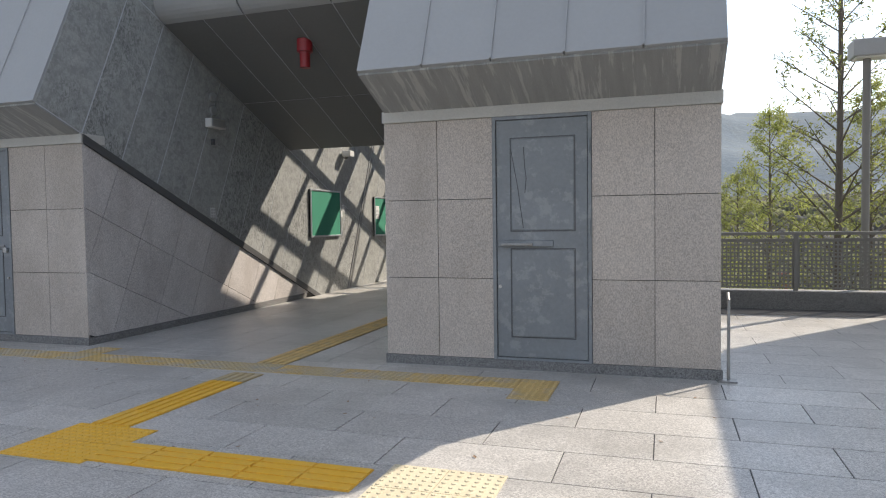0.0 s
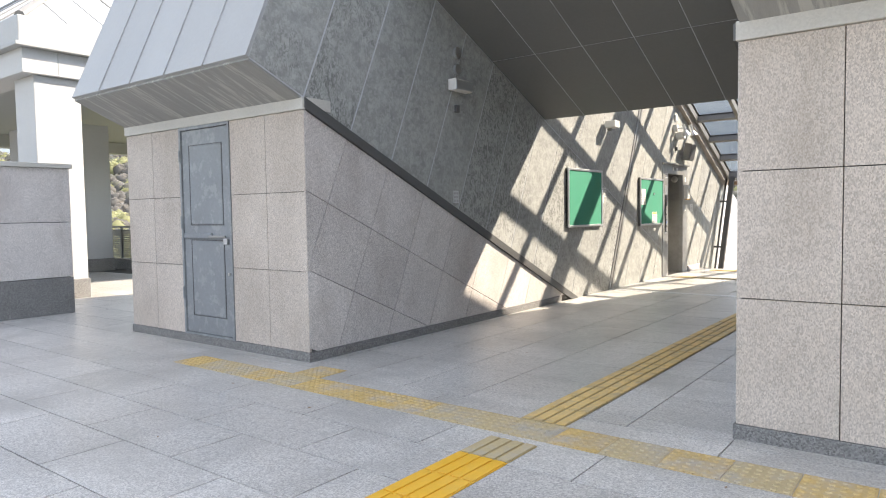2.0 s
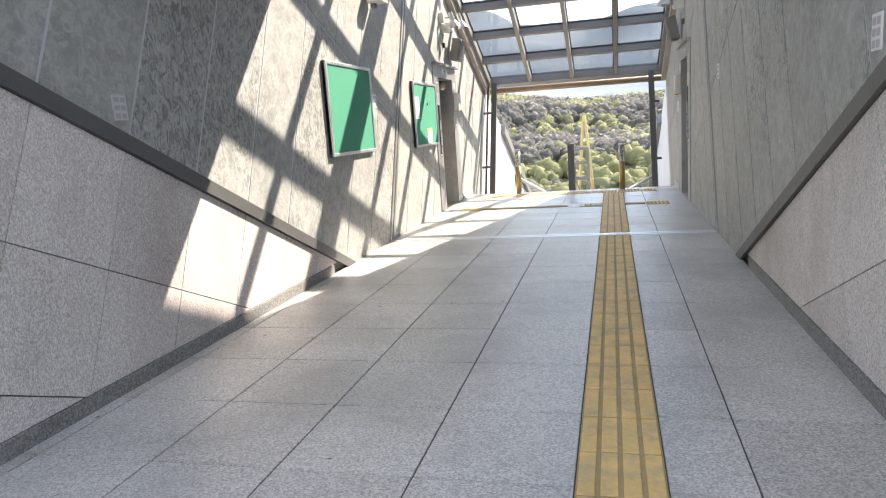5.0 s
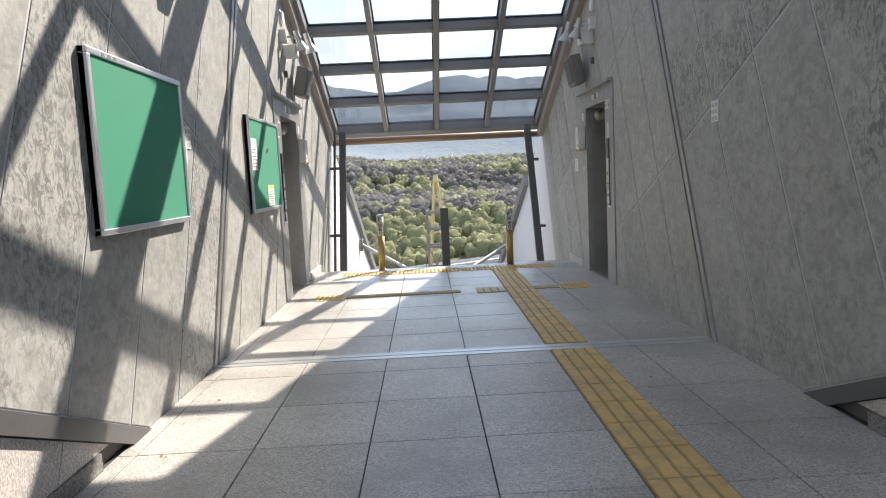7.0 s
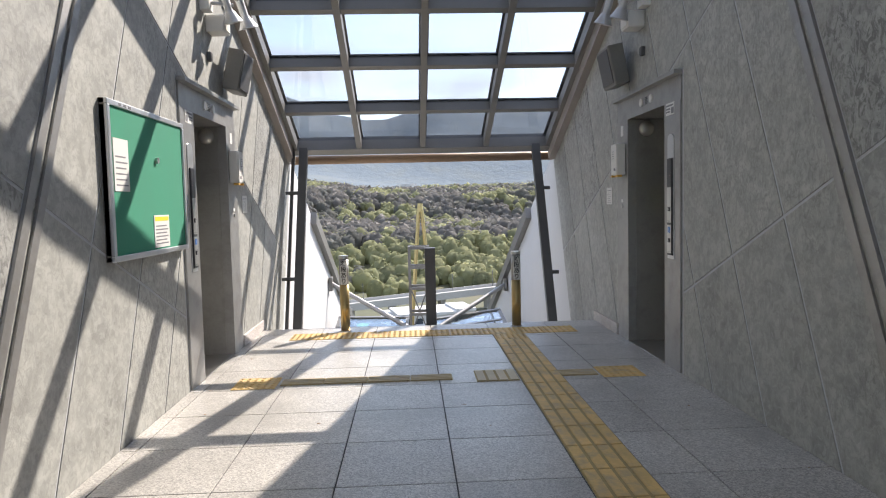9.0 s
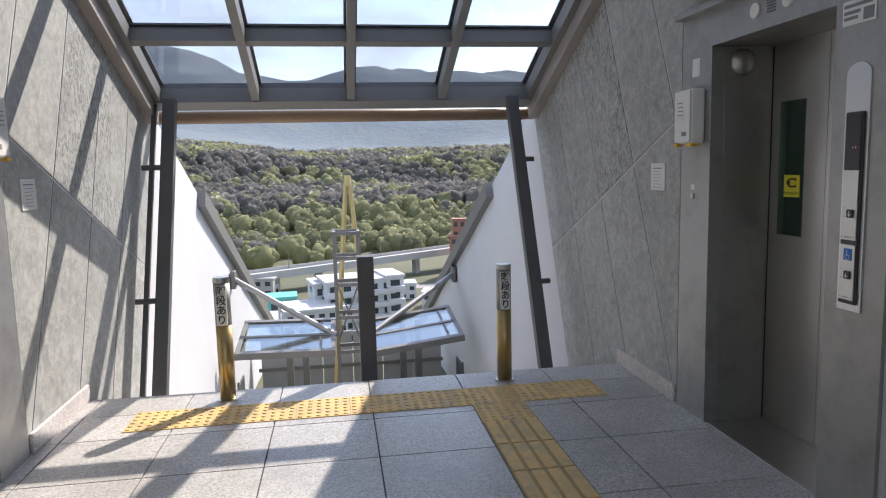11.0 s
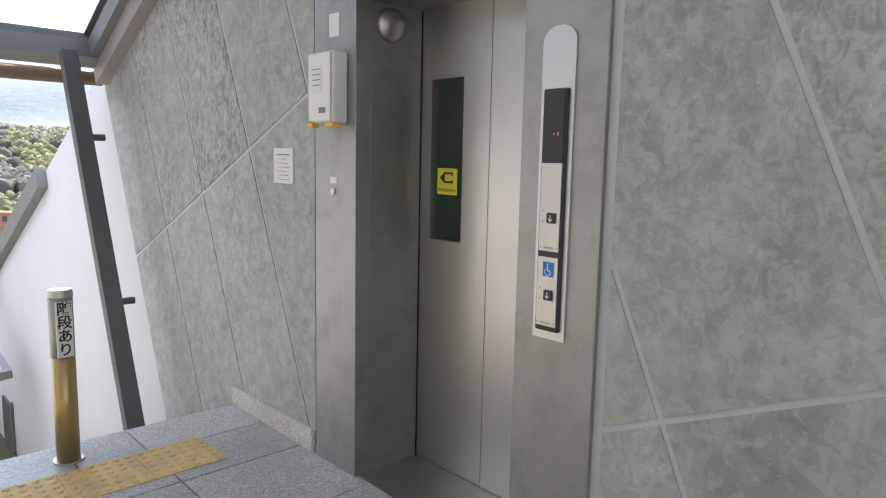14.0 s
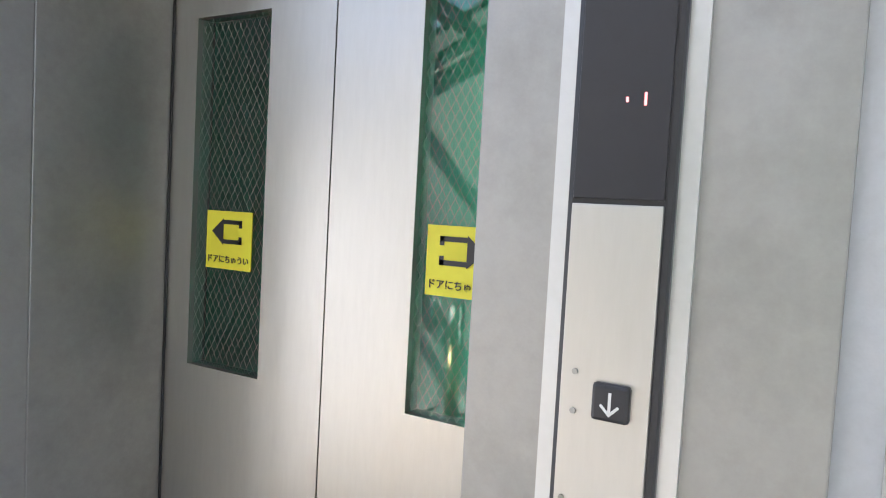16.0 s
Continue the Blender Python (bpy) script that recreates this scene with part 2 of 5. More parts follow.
def glass(name, tint, rough=0.0, gloss=0.05):
    m = bpy.data.materials.new(name)
    m.use_nodes = True
    n, l = m.node_tree.nodes, m.node_tree.links
    out = n["Material Output"]
    n.remove(n["Principled BSDF"])
    tr = n.new("ShaderNodeBsdfTransparent")
    tr.inputs[0].default_value = (*tint, 1)
    gl = n.new("ShaderNodeBsdfGlossy")
    gl.inputs["Roughness"].default_value = rough
    mix = n.new("ShaderNodeMixShader")
    mix.inputs[0].default_value = gloss
    l.new(tr.outputs[0], mix.inputs[1])
    l.new(gl.outputs[0], mix.inputs[2])
    l.new(mix.outputs[0], out.inputs[0])
    return m



def translucent(m, share):
    """Leaves that let part of the sun through."""
    n, l = m.node_tree.nodes, m.node_tree.links
    b, out = n["Principled BSDF"], n["Material Output"]
    t = n.new("ShaderNodeBsdfTranslucent")
    l.new(b.inputs["Base Color"].links[0].from_socket, t.inputs[0])
    mix = n.new("ShaderNodeMixShader")
    mix.inputs[0].default_value = share
    l.new(b.outputs[0], mix.inputs[1])
    l.new(t.outputs[0], mix.inputs[2])
    l.new(mix.outputs[0], out.inputs[0])


GLASS = glass("roof_glass", (0.71, 0.725, 0.75))
DOORGLASS = glass("wired_glass", (0.72, 0.96, 0.88), 0.0, 0.06)

# ---------- mesh helpers ----------
def mesh_of(name, verts, faces, mat=None):
    me = bpy.data.meshes.new(name)
    me.from_pydata([tuple(v) for v in verts], [], faces)
    if mat:
        me.materials.append(mat)
    me.update()
    return me


def finish(bm, name, mat, smooth=False):
    bmesh.ops.recalc_face_normals(bm, faces=bm.faces)
    me = bpy.data.meshes.new(name)
    bm.to_mesh(me)
    bm.free()
    me.materials.append(mat)
    if smooth:
        for p in me.polygons:
            p.use_smooth = True
    return me


def part(name, bm, mat, parent=None, label="", smooth=False):
    ob = new(name, finish(bm, name, mat, smooth))
    ob.parent = parent
    if label:
        ob["label"] = label
    return ob


def empty(name, loc=(0, 0, 0), rz=0.0):
    ob = new(name)
    ob.matrix_world = pose(*loc, 0, 0, rz)
    return ob


def add_box(bm, lo, hi, bevel=0.0, m=None):
    r = bmesh.ops.create_cube(bm, size=1.0)
    vs = r["verts"]
    for v in vs:
        v.co = Vector([lo[i] + (v.co[i] + 0.5) * (hi[i] - lo[i]) for i in range(3)])
    if bevel:
        es = list({e for v in vs for e in v.link_edges})
        vs = list({v for f in bmesh.ops.bevel(bm, geom=es, offset=bevel, segments=2, affect="EDGES", profile=0.5)["faces"] for v in f.verts} | {v for v in vs if v.is_valid})
    if m is not None:
        bmesh.ops.transform(bm, matrix=m, verts=vs)
    return vs


def box(lo, hi, bevel=0.0, m=None):
    bm = bmesh.new()
    add_box(bm, lo, hi, bevel, m)
    return bm


def add_tube(bm, a, b, r, seg=16, r2=None, caps=True):
    a, b = Vector(a), Vector(b)
    d = b - a
    vs = bmesh.ops.create_cone(bm, cap_ends=caps, segments=seg, radius1=r, radius2=r if r2 is None else r2, depth=d.length)["verts"]
    m = Matrix.Translation((a + b) / 2) @ d.to_track_quat("Z", "Y").to_matrix().to_4x4()
    bmesh.ops.transform(bm, matrix=m, verts=vs)
    return vs


def tube(a, b, r, seg=16, r2=None):
    bm = bmesh.new()
    add_tube(bm, a, b, r, seg, r2)
    return bm


def clip(poly, nx, ny, d):
    """Keep the part of a convex polygon where nx*a + ny*b <= d."""
    out = []
    for i, p in enumerate(poly):
        q = poly[(i + 1) % len(poly)]
        sp, sq = nx * p[0] + ny * p[1] - d, nx * q[0] + ny * q[1] - d
        if sp <= 0:
            out.append(p)
        if (sp < 0 < sq) or (sq < 0 < sp):
            k = sp / (sp - sq)
            out.append((p[0] + k * (q[0] - p[0]), p[1] + k * (q[1] - p[1])))
    return out


def area(poly):
    return abs(sum(p[0] * q[1] - q[0] * p[1] for p, q in zip(poly, poly[1:] + poly[:1]))) / 2


def minus(poly, a0, a1, b0, b1):
    """A convex polygon without an upright rectangle: convex bits."""
    bits, rest = [], poly
    for nx, ny, d in ((1, 0, a0), (-1, 0, -a1), (0, 1, b0), (0, -1, -b1)):
        bit = clip(rest, nx, ny, d) if len(rest) > 2 else []
        if len(bit) > 2 and area(bit) > 1e-4:
            bits.append(bit)
        rest = clip(rest, -nx, -ny, -d) if len(rest) > 2 else []
    return bits


def slabs(name, bits, place, t0, t1, mat, chamfer=0.0):
    """Convex bits, given in a plane, as plates from depth t0 to t1 (place: a, b, t -> point)."""
    verts, faces = [], []
    for poly in bits:
        k, n0 = len(poly), len(verts)
        verts += [place(a, b, t0) for a, b in poly] + [place(a, b, t1) for a, b in poly]
        faces += [list(range(n0, n0 + k))[::-1], list(range(n0 + k, n0 + 2 * k))]
        faces += [[n0 + i, n0 + (i + 1) % k, n0 + k + (i + 1) % k, n0 + k + i] for i in range(k)]
    bm = bmesh.new()
    vv = [bm.verts.new(v) for v in verts]
    for f in faces:
        bm.faces.new([vv[i] for i in f])
    return bm


def shrink(poly, g):
    """A convex polygon with its sides moved in by g."""
    cx, cy = sum(p[0] for p in poly) / len(poly), sum(p[1] for p in poly) / len(poly)
    out = list(poly)
    for p, q in zip(poly, poly[1:] + poly[:1]):
        ex, ey = q[0] - p[0], q[1] - p[1]
        ln = math.hypot(ex, ey)
        if ln < 1e-6:
            continue
        nx, ny = ey / ln, -ex / ln
        d = nx * p[0] + ny * p[1]
        if nx * cx + ny * cy > d:
            nx, ny, d = -nx, -ny, -d
        out = clip(out, nx, ny, d - g)
        if len(out) < 3:
            return []
    return out


# ---------- plan ----------
L, R, MID = -5.7, -2.3, -4.0          # faces of the passage's two walls
FRONT = 5.40                          # face of the two front blocks
EDGE = 16.18                          # top of the stairs
CS, SN = math.cos(radians(23.7)), math.sin(radians(23.7))
U0, U1 = 3.46, 40.0                   # along the slope
V0, V1 = 4.20, 9.12                   # across the slope: underside and roof
UC = 10.61                            # expansion joint
EVL = (13.93, 15.345, 0.0, 2.10)
EV = (13.95, 15.365, 0.0, 2.10)        # lift front in the wall: y, y, z, z


def yz(u, v):
    return u * CS + v * SN, -u * SN + v * CS


def uv(y, z):
    return y * CS - z * SN, y * SN + z * CS


def tilted(u0, u1, v0, v1):
    return [yz(u0, v0), yz(u1, v0), yz(u1, v1), yz(u0, v1)]
# ---------- ground and floor ----------
floor = tagged(part("floor", box((-40, -14, -0.35), (30, 10.05, -0.006)), GROUT), kind="structure", label="grey stone paved plaza and passage floor", category="floor")
floor2 = tagged(part("passage_floor", box((L - 0.3, 10.05, -0.35), (R + 0.3, EDGE - 0.005, -0.006)), GROUT), kind="structure", label="grey stone floor slab of the passage", category="floor")


# ---------- tilted side walls ----------
def side_wall(name, x, out, plinth_end):
    """One side of the tilted box: backing with the lift's opening, panels with pale sealed joints."""
    place = lambda a, b, t: (x + out * t, a, b)
    hole = EV
    wall = tagged(part(name, slabs(name, minus(tilted(U0 + 0.02, 15.9, V0 + 0.003, V1), *hole), place, 0.004, 0.30, SEAL), SEAL), kind="structure", label="tall concrete panel side wall of the passage", category="wall")
    vs = [V0 + 0.004, 6.06 if out < 0 else 6.12, 7.65, V1]
    us = [U0] + [4.055 + 0.5905 * i for i in range(0, 25)]
    us = [u for u in us if u < 15.8] + [15.9]
    for i in range(len(us) - 1):
        for j in range(3):
            poly = shrink(tilted(us[i], us[i + 1], vs[j], vs[j + 1]), 0.009)
            bits = minus(poly, EV[0] - 0.032, EV[1] + 0.028, -0.1, EV[3] + 0.02)
            bits = [b for b in bits if len(b) > 2 and max(p[1] for p in b) > -1.6]
            if bits:
                board = CONCRETE_FLECKED if us[i + 1] < UC + 0.1 or (us[i] > 13.9 and j == 2) else CONCRETE
                part("panel", slabs("panel", bits, place, 0.0, 0.02, board), board, wall)
    band = part("edge_band", slabs("edge_band", [clip(tilted(U0, 12.0, V0 - 0.082, V0), -1, 0, -FRONT)], place, -0.025, 0.2, POSTSTEEL), POSTSTEEL, wall, "dark metal edge band along the slope")
    for du in (-0.055, 0.03):
        part("expansion_strip", slabs("expansion_strip", [clip(tilted(UC + du, UC + du + 0.05, V0 + 0.1, V1), 0, -1, 0.0)], place, -0.012, 0.02, ALU), STEEL_DULL, wall, "metal expansion joint strip")
    return wall


wall_west = side_wall("wall_west", L, -1, 10.0)
wall_east = side_wall("wall_east", R, 1, 10.0)


# white walls along the stairs
for nm, x, o in (("wall_stairs_west", L, -1), ("wall_stairs_east", R, 1)):
    place = lambda a, b, t, x=x, o=o: (x + o * t, a, b)
    w = tagged(part(nm, slabs(nm, [tilted(15.9, 34.0, V0 - 1.0, V1)], place, 0.05, 0.3, WHITEWALL), WHITEWALL), kind="structure", label="white rendered wall beside the stairs", category="wall")
    part("gutter", slabs("gutter", [tilted(18.0, 34.0, V1 - 0.16, V1 + 0.03)], place, -0.04, 0.34, GREYSTEEL), GREYSTEEL, w, "grey metal gutter on the sloping wall top")


# ---------- front blocks ----------
def block(name, side, end, hinge):
    """A granite-clad block under the tilted hood; side is the passage face's x."""
    x0, x1 = side, end
    out = 1 if end > side else -1
    ob = tagged(new(name), kind="structure", label="granite-clad block with a grey service door", category="wall")
    foot = clip(clip([(FRONT, -0.02), (12.0, -0.02), (12.0, 3.0), (FRONT, 3.0)], SN, CS, V0 - 0.02), 0, 1, 2.22)
    bx0, bx1 = min(x0, x1), max(x0, x1)
    prism = lambda a, b, t: (t, a, b)
    core = part("core", slabs("core", [shrink(foot, 0.022)], prism, bx0 + 0.022, bx1 - 0.022, JOINT), JOINT, ob)
    # skirting
    sk = box((bx0 - 0.012, FRONT - 0.012, -0.01), (bx1 + 0.012, FRONT + 0.03, 0.08), 0.004)
    part("skirting", sk, SKIRT, ob, "dark rough granite skirting")
    sx = side
    lo, hi = sorted((sx - out * 0.012, sx + out * 0.03))
    part("skirting", box((lo, FRONT + 0.03, -0.01), (hi, 9.95, 0.08), 0.004), SKIRT, ob, "dark rough granite skirting")
    # cap
    part("cap", box((bx0 - 0.01, FRONT - 0.02, 2.12), (bx1 + 0.01, FRONT + 0.3, 2.222), 0.006), CAP, ob, "pale stone capping strip")
    # front tiles round the door
    d0, d1 = hinge
    cols = [bx0, (bx0 + d0) / 2, d0, d1, (d1 + bx1) / 2, bx1]
    rows = [0.08, 0.765, 1.44, 2.12]
    fp = lambda a, b, t: (a, FRONT + t, b)
    for i in range(5):
        if i == 2:
            continue
        for j in range(3):
            poly = shrink([(cols[i], rows[j]), (cols[i + 1], rows[j]), (cols[i + 1], rows[j + 1]), (cols[i], rows[j + 1])], 0.0028)
            part("tile", slabs("tile", [poly], fp, 0.0, 0.024, GRANITE), GRANITE, ob)
    # tiles of the passage side, laid along the slope
    sp = lambda a, b, t: (side + out * t, a, b)
    vs = [1.06, 1.67, 2.28, 2.89, 3.50, V0 - 0.084]
    us = [4.63 + 0.592 * i for i in range(-5, 11)]
    for i in range(len(us) - 1):
        for j in range(len(vs) - 1):
            poly = tilted(us[i], us[i + 1], vs[j], vs[j + 1])
            for h in ((-1, 0, -FRONT), (0, -1, -0.08), (0, 1, 2.12)):
                poly = clip(poly, *h) if len(poly) > 2 else []
            poly = shrink(poly, 0.003) if len(poly) > 2 else []
            if len(poly) > 2 and area(poly) > 0.002:
                part("tile", slabs("tile", [poly], sp, 0.0, 0.024, GRANITE_SIDE), GRANITE_SIDE, ob)
    return ob


block_west = block("block_west", L, -8.55, (-7.54, -6.72))
block_east = block("block_east", R, 0.47, (-1.32, -0.50))


# ---------- hoods over the blocks ----------
def hood(name, side, end):
    out = 1 if end > side else -1
    lo, hi = min(side, end), max(side, end)
    ob = tagged(new(name), kind="structure", label="pale grey panelled hood leaning over the granite block", category="wall")
    a, b = (side + out * 0.30, end) if out > 0 else (end, side - 0.30)
    core = [tilted(U0 + 0.02, 9.0, V0 + 0.01, V1)]
    prism = lambda y, z, t: (t, y, z)
    part("core", slabs("core", core, prism, a, b - 0.0, HOOD), HOOD, ob)
    # front panels with standing joints
    n = 5
    w = (hi - lo) / n
    for i in range(n):
        p = tilted(U0 - 0.02, U0 + 0.02, V0 + 0.008, V1 + 0.02)
        part("panel", slabs("panel", [p], prism, lo + i * w + 0.006, lo + (i + 1) * w - 0.006, HOOD), HOOD, ob)
        if i:
            q = tilted(U0 - 0.032, U0 - 0.018, V0 + 0.012, V1)
            part("seam", slabs("seam", [q], prism, lo + i * w - 0.009, lo + i * w + 0.009, HOOD), HOOD, ob)
    # sloping soffit
    q = [p for p in clip(tilted(U0 + 0.015, 7.0, V0 - 0.012, V0 + 0.01), 1, 0, FRONT + 0.02)]
    part("soffit", slabs("soffit", [q], prism, lo + 0.01, hi - 0.01, SOFFIT), SOFFIT, ob, "streaked concrete soffit")
    return ob


hood_west = hood("hood_west", L, -8.55)
hood_east = hood("hood_east", R, 0.47)

# ---------- ceiling slab between the walls ----------
VC = 6.055
cu0, cu1 = uv(6.68, 3.68)[0], uv(9.515, 2.437)[0]
prism = lambda y, z, t: (t, y, z)
ceiling = tagged(part("ceiling", slabs("ceiling", [tilted(cu0, cu1, VC + 0.004, VC + 0.30)], prism, L, R, SEAL), SEAL), kind="structure", label="sloping grey panelled ceiling over the entrance", category="ceiling")
cb = bmesh.new()
xs = [L + (R - L) * i / 6 for i in range(7)]
cus = [cu0, 6.38, cu1]
for i in range(6):
    for j in range(2):
        for p in [tilted(cus[j] + 0.006, cus[j + 1] - 0.006, VC, VC + 0.014)]:
            k = len(p)
            va = [cb.verts.new((xs[i] + 0.006, *q)) for q in p]
            vb = [cb.verts.new((xs[i + 1] - 0.006, *q)) for q in p]
            cb.faces.new(va), cb.faces.new(vb)
            for e in range(k):
                cb.faces.new((va[e], va[(e + 1) % k], vb[(e + 1) % k], vb[e]))
CEIL = material("ceiling_panel", (0.165, 0.165, 0.162), 0.6, vary=0.07, scale=1.5, fine=30, bump=0.1, island=0.08)
ceiling_panels = tagged(part("ceiling_panels", cb, CEIL), kind="structure", label="grey ceiling panels with pale joints", category="ceiling")
# rounded white fascia on the ceiling's front edge
fb = bmesh.new()
for i in range(3):
    xa, xb = L + 0.01 + (R - L) * i / 3, L - 0.01 + (R - L) * (i + 1) / 3
    y, z = yz(cu0 - 0.02, VC + 0.27)
    add_tube(fb, (xa, y, z), (xb, y, z), 0.27, 32)
fascia = tagged(part("fascia", fb, HOOD, smooth=False), kind="structure", label="rounded pale metal fascia of the ceiling", category="trim")
roof_front = tagged(part("roof_front", slabs("roof_front", [tilted(cu0 - 1.2, 6.9, V1 - 0.35, V1 - 0.02)], prism, L, R, HOOD), HOOD), kind="structure", label="closed roof over the passage entrance", category="roof")

# ---------- glazed roof ----------
EDGING = material("edge_flashing", (0.34, 0.305, 0.28), 0.5, 0.2, vary=0.08, scale=2, fine=40, bump=0.05)
roof = tagged(new("glazed_roof"), kind="structure", label="sloping glazed roof with grey steel bars", category="roof")
WIDE = 10.495                         # broad beam over the expansion joint
rus = [9.50 - 0.866 * i for i in range(3, -1, -1)] + [WIDE] + [15.72 - 0.866 * i for i in range(5, -1, -1)]
for u in rus[:-1]:
    if u == WIDE:
        part("joint_beam", slabs("joint_beam", [tilted(u - 0.185, u + 0.185, V1 - 0.11, V1 + 0.04)], prism, L, R, GREYSTEEL), GREYSTEEL, roof, "broad grey beam over the expansion joint")
        continue
    part("crossbar", slabs("crossbar", [tilted(u - 0.035, u + 0.035, V1 - 0.10, V1 + 0.02)], prism, L, R, GREYSTEEL), GREYSTEEL, roof)
    part("crossbar_lip", slabs("crossbar_lip", [tilted(u - 0.055, u + 0.055, V1 + 0.02, V1 + 0.035)], prism, L, R, GREYSTEEL), GREYSTEEL, roof)
for i in range(5):
    x = L + 0.10 + (R - L - 0.20) * i / 4
    part("rafter", slabs("rafter", [tilted(rus[0], 15.70, V1 - 0.12, V1 - 0.002)], prism, x - 0.032, x + 0.032, GREYSTEEL), GREYSTEEL, roof)
    part("rafter_cap", slabs("rafter_cap", [tilted(rus[0], 15.70, V1 + 0.036, V1 + 0.05)], prism, x - 0.05, x + 0.05, GREYSTEEL), GREYSTEEL, roof)
for i in range(4):
    for j in range(len(rus) - 1):
        x = L + 0.10 + (R - L - 0.20) * i / 4
        g = part("pane", slabs("pane", [tilted(rus[j] + 0.03, rus[j + 1] - 0.03, V1 + 0.0, V1 + 0.012)], prism, x + 0.03, x + (R - L - 0.2) / 4 - 0.03, GLASS), GLASS, roof)
        g.visible_shadow = False
# eaves beam and brown flashing
part("eaves_beam", slabs("eaves_beam", [tilted(15.66, 15.80, V1 - 0.13, V1 + 0.05)], prism, L, R, GREYSTEEL), GREYSTEEL, roof)
BROWN = material("rusty_flashing", (0.30, 0.20, 0.13), 0.6, 0.2, vary=0.15, scale=3, fine=40)
ey, ez = yz(15.93, V1 - 0.13)
part("eaves_pipe", tube((L, ey, ez), (R, ey, ez), 0.055, 20), BROWN, roof, "brown rusty round eaves pipe", smooth=True)
for x in (L + 0.03, R - 0.03):
    part("side_beam", slabs("side_beam", [tilted(rus[0], 15.82, V1 - 0.24, V1 - 0.02)], prism, x - 0.05, x + 0.05, EDGING), EDGING, roof, "brownish metal edge flashing")

# ---------- stairs ----------
stairs = tagged(new("stairs"), kind="structure", label="long flight of grey stone stairs going down", category="stairs")
for i in range(44):
    y = EDGE + 0.39 * i
    part("step", box((L + 0.05, y, -0.17 * (i + 1) - 0.3), (R - 0.05, y + 0.42, -0.17 * (i + 1)), 0), PAVER, stairs)

# ---------- service doors of the front blocks ----------
def service_door(x0, x1, keyside):
    d = tagged(empty("service_door", ((x0 + x1) / 2, FRONT, 0.08)), label="grey painted steel service door with two panels", category="door", group="service doors of the front blocks")
    w, h = x1 - x0, 2.04
    loc = lambda a, b, y0, y1: ((-w / 2 + a[0], y0, a[1]), (-w / 2 + b[0], y1, b[1]))
    fr = bmesh.new()
    for a, b in (((0, 0), (0.03, h)), ((w - 0.03, 0), (w, h)), ((0.03, h - 0.03), (w - 0.03, h)), ((0.03, 0), (w - 0.03, 0.02))):
        add_box(fr, *loc(a, b, -0.012, 0.05), 0.003)
    part("door_frame", fr, DOORGREY, d, "grey steel door frame")
    part("leaf", box(*loc((0.034, 0.024), (w - 0.034, h - 0.034), 0.004, 0.045), 0.004), DOORGREY, d)
    for z0, z1 in ((0.20, 0.93), (1.09, 1.85)):
        part("door_panel", box(*loc((0.16, z0), (w - 0.14, z1), -0.002, 0.02), 0.008), DOORGREY, d)
        g = bmesh.new()
        for a, b in (((0.15, z0 - 0.01), (0.158, z1 + 0.01)), ((w - 0.138, z0 - 0.01), (w - 0.13, z1 + 0.01)), ((0.158, z0 - 0.01), (w - 0.138, z0 - 0.002)), ((0.158, z1 + 0.002), (w - 0.138, z1 + 0.01))):
            add_box(g, *loc(a, b, -0.0005, 0.01))
        part("panel_seam", g, DARKSTEEL, d, "dark seam round the door panel")
    part("lock_bar", box(*loc((0.05, 0.955), (w * 0.62, 1.005), -0.018, 0.01), 0.005), DOORGREY, d, "flat grey lever lock bar")
    part("lever", box(*loc((w * 0.10, 0.962), (w * 0.42, 0.985), -0.05, -0.028), 0.006), STEEL_DULL, d, "steel lever handle") if keyside > 0 else part("lever", box(*loc((w * 0.62, 0.962), (w * 0.93, 0.985), -0.05, -0.028), 0.006), STEEL_DULL, d, "steel lever handle")
    kx = 0.06 if keyside > 0 else w - 0.06
    part("keyhole", tube((-w / 2 + kx, -0.012, 0.62), (-w / 2 + kx, 0.01, 0.62), 0.014, 16), STEEL, d, "round steel lock")
    if keyside < 0:
        part("padlock", box(*loc((w - 0.10, 0.90), (w - 0.045, 0.955), -0.035, 0.0), 0.006), ALU, d, "small pale lock box")
    else:
        for dent in (((0.19, 1.78), (0.225, 1.62), (0.262, 1.45), (0.285, 1.30), (0.318, 1.11)), ((0.325, 1.78), (0.335, 1.62), (0.350, 1.52), (0.335, 1.40))):
            crease = bmesh.new()
            for (a0, z0), (a1, z1) in zip(dent, dent[1:]):
                add_tube(crease, (-w / 2 + a0 * w, -0.002, z0), (-w / 2 + a1 * w, -0.002, z1), 0.0035, 6, 0.0028)
            part("crease", crease, DARKSTEEL, d, "dark crease in the dented door panel")
    hx = w - 0.018 if keyside > 0 else 0.018
    for z in (0.35, 1.05, 1.70):
        part("hinge", tube((-w / 2 + hx, -0.018, z), (-w / 2 + hx, -0.018, z + 0.12), 0.010, 10), DOORGREY, d)
    return d


service_door(-7.54, -6.72, -1)
service_door(-1.32, -0.50, 1)
# bent steel guard bar at the block's outer corner
gb = bmesh.new()
add_tube(gb, (0.52, FRONT - 0.02, 0.0), (0.52, FRONT - 0.02, 0.62), 0.012)
add_tube(gb, (0.52, FRONT - 0.02, 0.62), (0.52, FRONT + 0.06, 0.67), 0.012)
add_box(gb, (0.44, FRONT - 0.08, 0.0), (0.58, FRONT + 0.04, 0.012))
tagged(part("guard_bar", gb, STEEL_DULL), label="thin bent steel guard bar at the block corner", category="guard bar")

